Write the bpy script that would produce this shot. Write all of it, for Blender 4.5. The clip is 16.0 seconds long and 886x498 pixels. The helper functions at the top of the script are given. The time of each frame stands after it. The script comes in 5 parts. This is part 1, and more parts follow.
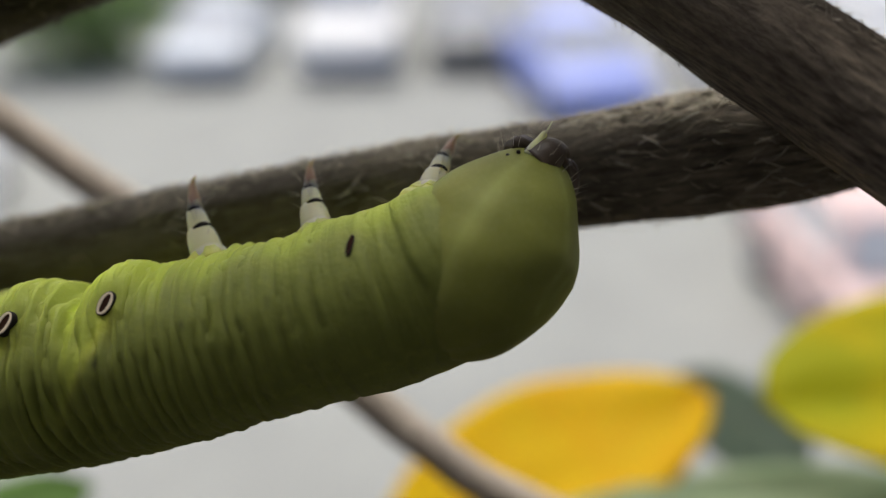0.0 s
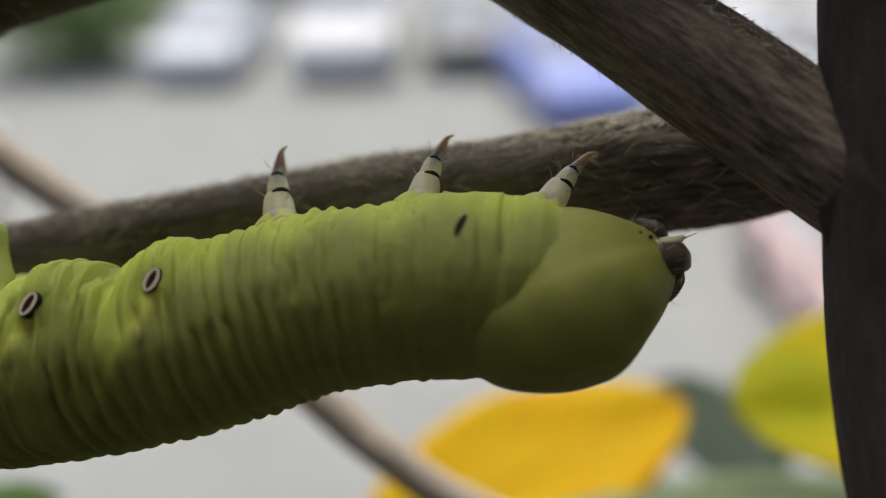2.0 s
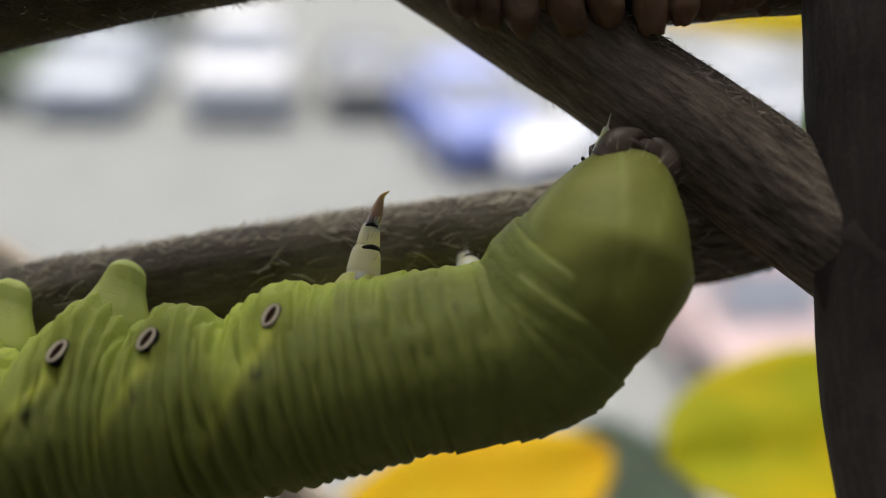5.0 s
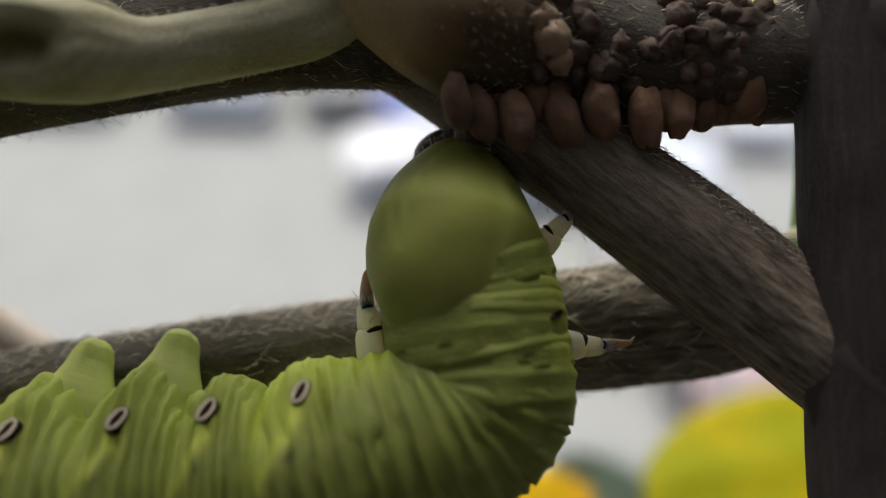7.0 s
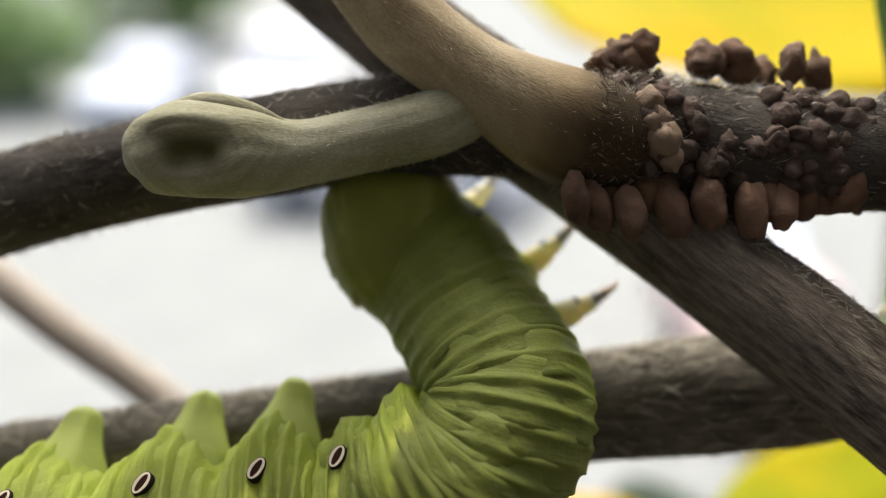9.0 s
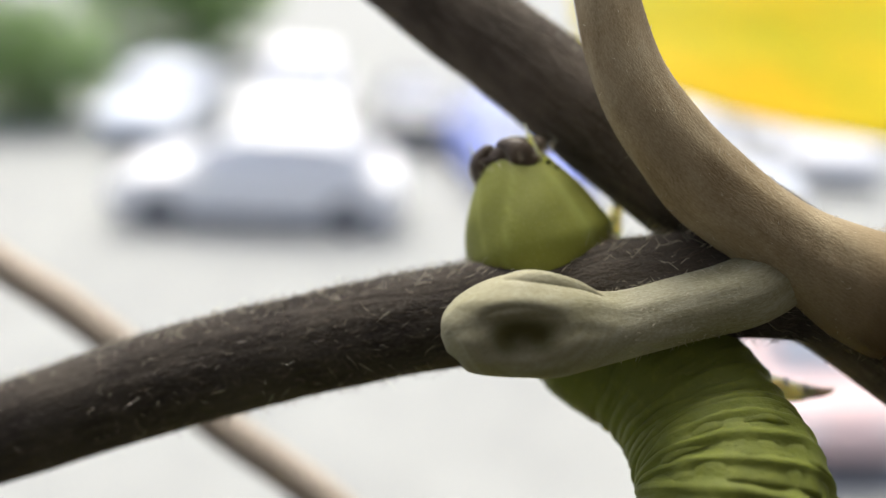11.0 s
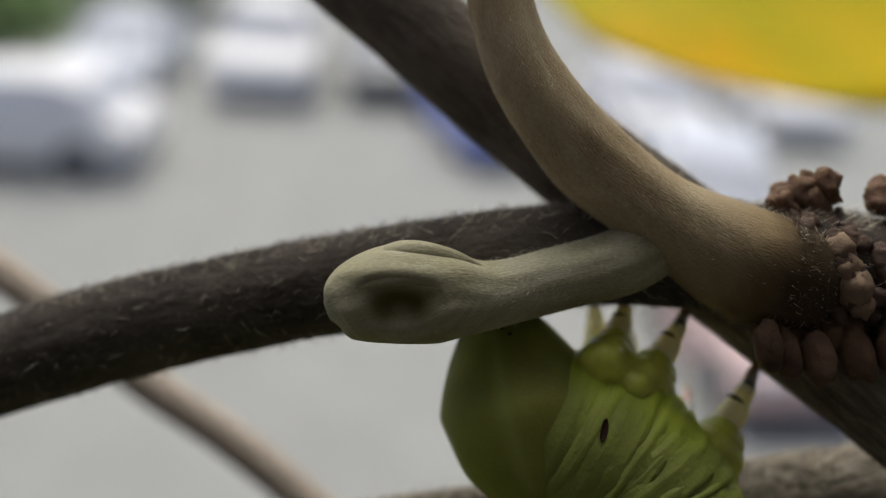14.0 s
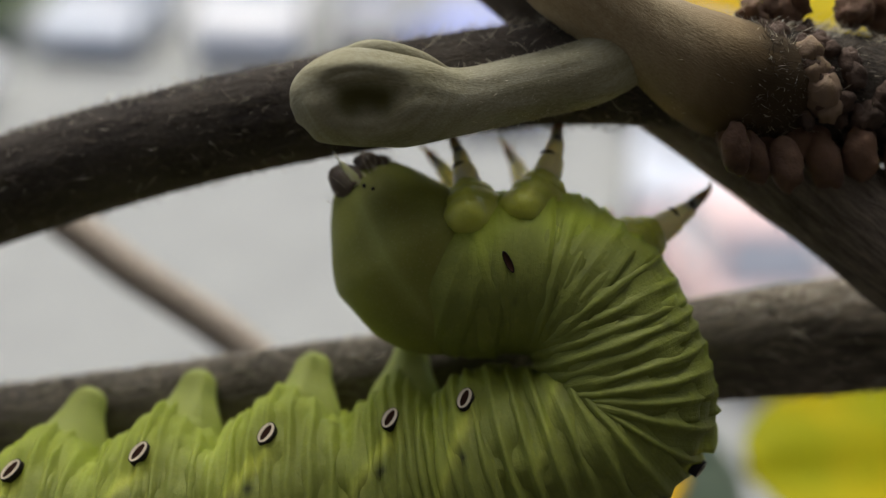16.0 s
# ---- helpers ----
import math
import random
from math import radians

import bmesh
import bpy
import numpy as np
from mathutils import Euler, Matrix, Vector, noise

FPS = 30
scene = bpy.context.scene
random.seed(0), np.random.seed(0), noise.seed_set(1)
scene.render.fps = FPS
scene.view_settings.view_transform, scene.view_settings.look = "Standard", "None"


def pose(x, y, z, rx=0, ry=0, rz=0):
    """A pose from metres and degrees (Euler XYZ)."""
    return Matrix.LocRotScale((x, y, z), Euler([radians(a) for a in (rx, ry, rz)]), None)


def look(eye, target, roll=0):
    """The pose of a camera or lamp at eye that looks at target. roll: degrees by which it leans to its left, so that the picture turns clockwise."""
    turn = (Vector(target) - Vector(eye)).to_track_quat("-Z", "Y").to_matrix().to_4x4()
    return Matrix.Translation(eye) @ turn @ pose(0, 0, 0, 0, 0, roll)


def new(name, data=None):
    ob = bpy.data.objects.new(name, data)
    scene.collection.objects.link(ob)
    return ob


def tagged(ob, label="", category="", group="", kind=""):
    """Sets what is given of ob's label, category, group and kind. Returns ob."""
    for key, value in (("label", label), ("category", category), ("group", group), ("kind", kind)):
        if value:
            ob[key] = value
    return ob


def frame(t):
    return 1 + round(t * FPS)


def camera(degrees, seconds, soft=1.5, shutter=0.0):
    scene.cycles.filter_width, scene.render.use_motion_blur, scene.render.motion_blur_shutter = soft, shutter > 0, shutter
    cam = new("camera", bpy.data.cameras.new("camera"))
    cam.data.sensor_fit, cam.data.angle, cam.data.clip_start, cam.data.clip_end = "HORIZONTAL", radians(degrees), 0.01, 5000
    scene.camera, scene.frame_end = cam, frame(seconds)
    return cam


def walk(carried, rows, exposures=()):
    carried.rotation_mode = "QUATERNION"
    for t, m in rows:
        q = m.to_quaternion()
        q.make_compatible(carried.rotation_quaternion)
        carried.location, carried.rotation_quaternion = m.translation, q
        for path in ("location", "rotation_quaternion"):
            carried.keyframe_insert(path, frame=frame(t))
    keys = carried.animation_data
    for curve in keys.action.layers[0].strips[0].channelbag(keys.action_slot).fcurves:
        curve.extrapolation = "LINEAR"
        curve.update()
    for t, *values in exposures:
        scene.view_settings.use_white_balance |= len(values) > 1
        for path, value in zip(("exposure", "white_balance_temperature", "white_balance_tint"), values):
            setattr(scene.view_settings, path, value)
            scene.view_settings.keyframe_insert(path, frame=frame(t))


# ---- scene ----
# All places on the plant are in centimetres in the plant's own frame, which leans 28 degrees
# forward over the street; at() brings them into the world.
LEAN = Matrix.Translation((0, 0, 4.4)) @ Matrix.Rotation(radians(-28), 4, "X")


def at(x, y, z):
    return LEAN @ Vector((x / 100, y / 100, z / 100))


def eye(x, y, z, yaw, pitch, roll):
    """A pose of the camera on the plant's frame: centimetres, degrees to the left, up and leaning."""
    a, b, c = radians(yaw), radians(pitch), radians(roll)
    ahead = Vector((-math.sin(a) * math.cos(b), math.cos(a) * math.cos(b), math.sin(b)))
    level = Vector((math.cos(a), math.sin(a), 0))
    above = level.cross(ahead)
    right, up = math.cos(c) * level + math.sin(c) * above, math.cos(c) * above - math.sin(c) * level
    m = Matrix((right, up, -ahead)).transposed().to_4x4()
    m.translation = (x / 100, y / 100, z / 100)
    return LEAN @ m


# ---- camera ----
cam = camera(60, 16.0, soft=1.15)
cam.data.dof.use_dof = True
cam.data.dof.focus_distance = 0.0492
cam.data.dof.aperture_fstop = 11.0
cam.data.dof.aperture_blades = 0
PATH = [
    (0, eye(0.031, 0.018, 0.024, 0.51, 0.47, -1.14)),
    (0.5, eye(0.131, 0.095, 0.079, 1.19, 0.68, -0.99)),
    (1, eye(0.442, 0.000, 0.167, 0.11, 1.13, -0.81)),
    (1.5, eye(0.447, 0.005, 0.147, 0.29, 1.12, -0.61)),
    (2, eye(0.414, 0.031, 0.143, 0.02, 0.61, -0.95)),
    (2.5, eye(0.271, 0.251, 0.100, -1.55, 1.23, -0.96)),
    (3, eye(0.202, 0.412, 0.045, -3.61, 1.76, -1.22)),
    (3.5, eye(-0.193, 0.339, 0.003, -5.16, 2.90, -1.21)),
    (6, eye(-0.223, 0.307, 0.514, -8.85, 4.31, -0.45)),
    (6.5, eye(-0.290, 0.364, 0.641, -9.15, 5.75, 0.11)),
    (7, eye(-0.285, 0.254, 0.909, -9.14, 4.20, -0.14)),
    (7.5, eye(-0.479, 0.100, 0.633, -7.92, 6.32, 0.43)),
    (8, eye(-0.676, 0.023, 0.758, -6.83, 5.53, 0.64)),
    (10.3, eye(-1.114, -0.232, 1.873, -4.57, 4.79, 1.41)),
    (10.5, eye(-1.740, -0.157, 1.574, -5.60, 7.56, 1.48)),
    (11, eye(-2.747, 0.109, 2.342, -4.27, 6.15, 1.42)),
    (11.5, eye(-3.110, 0.067, 2.713, -5.02, 5.55, 1.43)),
    (12, eye(-2.666, -0.163, 3.204, -3.53, 5.49, 1.05)),
    (12.5, eye(-2.989, -0.348, 3.575, -3.59, 4.06, 0.39)),
    (13, eye(-2.738, -0.270, 3.012, -4.66, 4.08, 1.14)),
    (13.5, eye(-2.848, -0.040, 2.654, -6.14, 3.66, 1.24)),
    (14, eye(-2.202, -0.102, 2.438, -6.53, 2.89, 1.53)),
    (14.5, eye(-1.805, -0.199, 1.920, -7.78, 2.04, 1.49)),
    (15, eye(-1.739, -0.265, 1.869, -7.39, 1.86, 1.69)),
    (15.5, eye(-1.880, -0.257, 1.716, -7.00, 1.23, 1.63)),
    (16, eye(-2.032, -0.085, 1.409, -7.31, 0.18, 0.93)),
]
walk(cam, PATH, exposures=[(0, 0.12), (3.5, 0.1), (6, 0.2), (7, 0.26), (7.5, 0.52), (8, 0.76), (9.2, 0.84), (10.5, 0.8), (11, 0.75), (11.5, 0.5), (12, 0.05), (12.5, -0.05), (13.5, -0.12), (14.5, -0.15), (15.5, -0.1), (16, 0.05)])

# ---- world and sun ----
world = bpy.data.worlds.new("overcast_sky")
scene.world = world
world.use_nodes = True
wn = world.node_tree
sky = wn.nodes.new("ShaderNodeTexSky")
sky.sky_type = "NISHITA"
sky.sun_disc = False
sky.sun_elevation = radians(58)
sky.sun_rotation = radians(-9)
sky.air_density, sky.dust_density, sky.ozone_density = 0.62, 5.0, 0.7
wn.links.new(sky.outputs[0], wn.nodes["Background"].inputs[0])
wn.nodes["Background"].inputs[1].default_value = 0.15

sun = new("sun", bpy.data.lights.new("sun", "SUN"))
sun.data.energy, sun.data.angle, sun.data.color = 2.1, radians(42), (0.955, 0.985, 0.915)
sun.matrix_world = look((-0.65, 4.1, 6.6), (0, 0, 0))


# ---- materials ----
def material(name):
    m = bpy.data.materials.new(name)
    m.use_nodes = True
    return m, m.node_tree.nodes, m.node_tree.links, m.node_tree.nodes["Principled BSDF"]


def noise_node(n, l, coord, scale, detail=4, rough=0.6):
    t = n.new("ShaderNodeTexNoise")
    t.inputs["Scale"].default_value, t.inputs["Detail"].default_value, t.inputs["Roughness"].default_value = scale, detail, rough
    if coord is not None:
        l.new(coord, t.inputs["Vector"])
    return t


def ramp(n, l, fac, *stops):
    r = n.new("ShaderNodeValToRGB")
    while len(r.color_ramp.elements) < len(stops):
        r.color_ramp.elements.new(0.5)
    for e, (pos, col) in zip(r.color_ramp.elements, stops):
        e.position, e.color = pos, (*col, 1)
    l.new(fac, r.inputs[0])
    return r.outputs[0]


def mix(n, l, fac, a, b, blend="MIX"):
    m = n.new("ShaderNodeMix")
    m.data_type, m.blend_type = "RGBA", blend
    for sock, v in ((m.inputs[0], fac), (m.inputs[6], a), (m.inputs[7], b)):
        if isinstance(v, (int, float)):
            sock.default_value = v
        elif isinstance(v, tuple):
            sock.default_value = (*v, 1)
        else:
            l.new(v, sock)
    return m.outputs[2]


def bump(n, l, bsdf, height, distance, strength=1.0):
    b = n.new("ShaderNodeBump")
    b.inputs["Distance"].default_value, b.inputs["Strength"].default_value = distance, strength
    l.new(height, b.inputs["Height"])
    l.new(b.outputs[0], bsdf.inputs["Normal"])


def mapped(n, l, source, scale):
    m = n.new("ShaderNodeMapping")
    m.inputs["Scale"].default_value = scale
    l.new(source, m.inputs[0])
    return m.outputs[0]


def bark(name, dark, mid, light, along=1.2, around=9.0, depth=0.00025, foot=None, hollow_tint=None, pale=None):
    """Fibrous bark: the UV runs in centimetres along and round the twig."""
    m, n, l, p = material(name)
    uv = n.new("ShaderNodeTexCoord").outputs["UV"]
    fibre = noise_node(n, l, mapped(n, l, uv, (along, around, 1)), 2.2, 6, 0.65)
    blotch = noise_node(n, l, mapped(n, l, uv, (0.7, 0.9, 1)), 1.6, 3)
    fine = noise_node(n, l, mapped(n, l, uv, (10, 24, 1)), 3.0, 3)
    col = ramp(n, l, fibre.outputs[0], (0.3, dark), (0.52, mid), (0.75, light))
    col = mix(n, l, ramp(n, l, blotch.outputs[0], (0.4, (0, 0, 0)), (0.62, (0.6, 0.6, 0.6))), col, light)
    col = mix(n, l, 0.35, col, ramp(n, l, fine.outputs[0], (0.3, dark), (0.7, light)))
    # second colour where the vertex mask is set, strongest in the hollow
    if hollow_tint:
        mark = n.new("ShaderNodeVertexColor")
        mark.layer_name = "hollow_mask"
        col = mix(n, l, mark.outputs[0], col, hollow_tint)
    if pale:
        # haze and light on the branch's end put into the bark colour, from the first to the second place in cm
        run = n.new("ShaderNodeSeparateXYZ")
        l.new(mapped(n, l, uv, (0.05, 1, 1)), run.inputs[0])
        share = ramp(n, l, run.outputs[0], (pale[0] * 0.05, (0, 0, 0)), (pale[1] * 0.05, (1, 1, 1)))
        col = mix(n, l, share, col, mix(n, l, 0.7, col, ramp(n, l, fibre.outputs[0], (0.38, mid), (0.68, pale[2]))))
    if foot:
        # older, darker bark at the foot of a shoot, fading out along it
        far = n.new("ShaderNodeSeparateXYZ")
        l.new(mapped(n, l, uv, (0.8, 0.8, 1)), far.inputs[0])
        reach = n.new("ShaderNodeMath")
        reach.operation = "MULTIPLY_ADD"
        l.new(blotch.outputs[0], reach.inputs[0])
        reach.inputs[1].default_value = -0.45
        l.new(far.outputs[0], reach.inputs[2])
        col = mix(n, l, ramp(n, l, reach.outputs[0], (0.52, (0.75, 0.75, 0.75)), (0.98, (0, 0, 0))), col, foot)
        col = mix(n, l, ramp(n, l, reach.outputs[0], (0.42, (0.92, 0.92, 0.92)), (0.62, (0, 0, 0))), col, tuple(c * 0.26 for c in foot))
    l.new(col, p.inputs["Base Color"])
    p.inputs["Roughness"].default_value = 0.85
    p.inputs["Specular IOR Level"].default_value = 0.25
    total = n.new("ShaderNodeMath")
    total.operation = "MULTIPLY_ADD"
    l.new(fine.outputs[0], total.inputs[0])
    total.inputs[1].default_value = 0.35
    l.new(fibre.outputs[0], total.inputs[2])
    bump(n, l, p, total.outputs[0], depth)
    return m


# pale: brighter, hazier look of the right-hand ends painted into both barks
BARK_OLD = bark("grey_brown_bark", (0.022, 0.017, 0.012), (0.088, 0.074, 0.055), (0.32, 0.28, 0.215), 1.4, 9, 0.0006, pale=(8.2, 10.2, (0.55, 0.47, 0.35)))
BARK_SLANT = bark("dark_brown_bark", (0.024, 0.018, 0.014), (0.082, 0.067, 0.052), (0.27, 0.225, 0.175), 1.6, 8, 0.0005, pale=(9.3, 11.6, (0.42, 0.345, 0.26)))
BARK_TWIG = bark("dark_hairy_bark", (0.012, 0.009, 0.008), (0.036, 0.028, 0.023), (0.14, 0.12, 0.095), 2.2, 7, 0.0004)
BARK_DARK = bark("dark_stem_bark", (0.014, 0.011, 0.010), (0.036, 0.029, 0.026), (0.085, 0.070, 0.063))
BARK_SHOOT = bark("pale_shoot_bark", (0.17, 0.115, 0.05), (0.33, 0.245, 0.13), (0.52, 0.44, 0.29), 0.8, 2.2, 0.00012, (0.17, 0.11, 0.045))
BARK_STUB = bark("grey_green_petiole", (0.17, 0.155, 0.07), (0.31, 0.29, 0.165), (0.52, 0.50, 0.38), 0.7, 2.0, 0.00014, None, (0.10, 0.095, 0.03))
BARK_FAR = bark("tan_stem_bark", (0.43, 0.36, 0.28), (0.48, 0.41, 0.33), (0.53, 0.46, 0.38))


def plain(name, color, rough=0.6, spread=0.25, scale=300.0, subsurface=0.0, depth=0.0, spec=0.4, reach=(0.0012, 0.0014, 0.0005)):
    m, n, l, p = material(name)
    co = n.new("ShaderNodeTexCoord").outputs["Object"]
    a, b = noise_node(n, l, co, scale, 4), noise_node(n, l, co, scale * 0.17, 2)
    lo = tuple(c * (1 - spread) for c in color)
    hi = tuple(min(1, c * (1 + spread)) for c in color)
    col = mix(n, l, 0.5, ramp(n, l, a.outputs[0], (0.3, lo), (0.7, hi)), ramp(n, l, b.outputs[0], (0.35, lo), (0.65, hi)))
    l.new(col, p.inputs["Base Color"])
    p.inputs["Roughness"].default_value = rough
    p.inputs["Specular IOR Level"].default_value = spec
    if subsurface:
        p.inputs["Subsurface Weight"].default_value = subsurface
        p.inputs["Subsurface Radius"].default_value = reach
        p.inputs["Subsurface Scale"].default_value = 1.0
    if depth:
        bump(n, l, p, a.outputs[0], depth)
    return m


def skin(name, side, belly, stripe, dark, crease=0.0, grains=False):
    """Caterpillar skin. The pigment layer holds belly, stripe and dark spots."""
    m, n, l, p = material(name)
    co = n.new("ShaderNodeTexCoord").outputs["Object"]
    pig = n.new("ShaderNodeVertexColor")
    pig.layer_name = "pigment"
    part_ = n.new("ShaderNodeSeparateColor")
    l.new(pig.outputs[0], part_.inputs[0])
    mottle = noise_node(n, l, co, 1500, 5, 0.7)
    cloud = noise_node(n, l, co, 160, 2)
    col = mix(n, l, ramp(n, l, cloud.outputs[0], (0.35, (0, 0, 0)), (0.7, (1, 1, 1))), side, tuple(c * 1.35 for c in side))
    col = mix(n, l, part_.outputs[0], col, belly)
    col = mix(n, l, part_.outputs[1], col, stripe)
    col = mix(n, l, part_.outputs[2], col, dark)
    if grains:
        cell = n.new("ShaderNodeTexVoronoi")
        cell.inputs["Scale"].default_value = 3600
        l.new(co, cell.inputs["Vector"])
        col = mix(n, l, ramp(n, l, cell.outputs["Distance"], (0.12, (0.07, 0.07, 0.07)), (0.34, (0, 0, 0))), col, (0.60, 0.64, 0.36))
    fleck = ramp(n, l, mottle.outputs[0], (0.50, (0, 0, 0)), (0.72, (0.1, 0.1, 0.1)))
    col = mix(n, l, fleck, col, stripe)
    l.new(col, p.inputs["Base Color"])
    p.inputs["Roughness"].default_value = 0.6
    p.inputs["Specular IOR Level"].default_value = 0.24
    p.inputs["Subsurface Weight"].default_value = 0.36
    p.inputs["Subsurface Radius"].default_value = (0.0009, 0.0010, 0.0003)
    p.inputs["Subsurface Scale"].default_value = 1.0
    pits = noise_node(n, l, co, 2600, 3)
    folds = noise_node(n, l, mapped(n, l, co, (130, 130, 1900)), 1.0, 3, 0.6)
    total = n.new("ShaderNodeMath")
    total.operation = "MULTIPLY_ADD"
    l.new(pits.outputs[0], total.inputs[0])
    total.inputs[1].default_value = 0.6
    if crease:
        l.new(folds.outputs[0], total.inputs[2])
    bump(n, l, p, total.outputs[0], crease or 0.00006, 0.8)
    return m


# belly lightened and side darkened beyond their own greens, as if lit from above
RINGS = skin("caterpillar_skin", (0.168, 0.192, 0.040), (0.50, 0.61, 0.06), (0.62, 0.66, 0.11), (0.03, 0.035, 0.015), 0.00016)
SKIN = skin("fleshy_leg_skin", (0.25, 0.285, 0.076), (0.50, 0.57, 0.14), (0.62, 0.66, 0.16), (0.03, 0.04, 0.015), 0.00008)
HEAD_SKIN = skin("head_capsule", (0.20, 0.215, 0.043), (0.15, 0.105, 0.015), (0.42, 0.46, 0.13), (0.02, 0.02, 0.012), 0.0, True)
CLAW = plain("brown_claw", (0.40, 0.25, 0.19), 0.3, 0.3, 600, 0.7)
BLACK = plain("black_cuticle", (0.014, 0.010, 0.009), 0.5, 0.4, 700, spec=0.2)
CREAM = plain("cream_spiracle_rim", (0.62, 0.53, 0.38), 0.5, 0.12, 900)
SLIT = plain("dark_brown_slit", (0.03, 0.014, 0.009), 0.9, 0.4, 900, spec=0.05)
MOUTH = plain("dark_mouthparts", (0.085, 0.062, 0.042), 0.45, 0.6, 900, 0, 0.0001)
GALL = plain("brown_gall", (0.145, 0.082, 0.050), 0.85, 0.6, 500, 0.2, 0.0004)
GALL_DARK = plain("dark_brown_gall", (0.075, 0.048, 0.034), 0.85, 0.6, 700, 0, 0.0003)
GALL_PALE = plain("pale_tan_gall", (0.24, 0.165, 0.105), 0.75, 0.25, 500, 0.15, 0.0003)
HAIR = plain("pale_hair", (0.62, 0.55, 0.40), 0.5, 0.2, 300, 0.2)
HAIR_LONG = plain("glinting_pale_hair", (0.86, 0.80, 0.64), 0.35, 0.15, 300, 0.2)
HAIR_DARK = plain("brown_hair", (0.13, 0.10, 0.07), 0.6, 0.3, 300)


def leaf_material(name, base, other, scale=60, thin_share=0.45):
    m, n, l, p = material(name)
    co = n.new("ShaderNodeTexCoord").outputs["Object"]
    a = noise_node(n, l, co, scale, 3)
    col = ramp(n, l, a.outputs[0], (0.36, base), (0.64, other))
    l.new(col, p.inputs["Base Color"])
    p.inputs["Roughness"].default_value = 0.6
    p.inputs["Specular IOR Level"].default_value = 0.12
    thin = n.new("ShaderNodeBsdfTranslucent")
    l.new(col, thin.inputs[0])
    both = n.new("ShaderNodeMixShader")
    both.inputs[0].default_value = thin_share
    l.new(p.outputs[0], both.inputs[1])
    l.new(thin.outputs[0], both.inputs[2])
    l.new(both.outputs[0], n["Material Output"].inputs[0])
    return m


LEG_PALE = plain("pale_leg_cuticle", (0.80, 0.75, 0.50), 0.35, 0.06, 400, 1.0, 0, 0.5, (0.0032, 0.0028, 0.0018))
LEG_GREEN = plain("green_leg_base", (0.58, 0.62, 0.11), 0.4, 0.2, 500, 0.8, 0.0002, 0.4, (0.0022, 0.0024, 0.0006))
PALE_GREEN = plain("pale_green_cuticle", (0.66, 0.70, 0.36), 0.35, 0.12, 500, 0.9, 0, 0.4, (0.0016, 0.0016, 0.0008))
YELLOW = leaf_material("yellow_leaf", (0.80, 0.50, 0.006), (0.80, 0.58, 0.008))
YELLOW_GREEN = leaf_material("yellow_green_leaf", (0.42, 0.43, 0.008), (0.84, 0.60, 0.008), 22)
YELLOW_FADING = leaf_material("fading_yellow_leaf", (0.66, 0.60, 0.008), (0.96, 0.66, 0.008), 9)
GREEN = leaf_material("green_leaf", (0.12, 0.25, 0.05), (0.20, 0.34, 0.10))
GREY_GREEN = leaf_material("grey_green_leaf", (0.28, 0.37, 0.22), (0.36, 0.44, 0.28))
GREY_DARK = leaf_material("dull_green_leaf", (0.20, 0.27, 0.20), (0.26, 0.33, 0.25))
SHRUB = leaf_material("shrub_foliage", (0.18, 0.30, 0.10), (0.38, 0.50, 0.22), 5)


# ---- building helpers ----
def part(name, bm, mat, parent=None, label="", m=None, smooth=True, kind=""):
    me = bpy.data.meshes.new(name)
    bm.to_mesh(me)
    bm.free()
    for x in mat if isinstance(mat, (list, tuple)) else (mat,):
        me.materials.append(x)
    for poly in me.polygons:
        poly.use_smooth = smooth
    ob = new(name, me)
    if parent is not None:
        ob.parent = parent
    if m is not None:
        ob.matrix_basis = m
    return tagged(ob, label, "", "", kind)


def spline(points, steps):
    """Catmull-Rom through points of any number of values."""
    p = [np.array(q, float) for q in points]
    p = [2 * p[0] - p[1], *p, 2 * p[-1] - p[-2]]
    out = []
    for i in range(1, len(p) - 2):
        for k in range(steps):
            u = k / steps
            out.append(0.5 * (2 * p[i] + (p[i + 1] - p[i - 1]) * u + (2 * p[i - 1] - 5 * p[i] + 4 * p[i + 1] - p[i + 2]) * u * u
                              + (3 * p[i] - p[i - 1] - 3 * p[i + 1] + p[i + 2]) * u**3))
    out.append(p[-2])
    return out


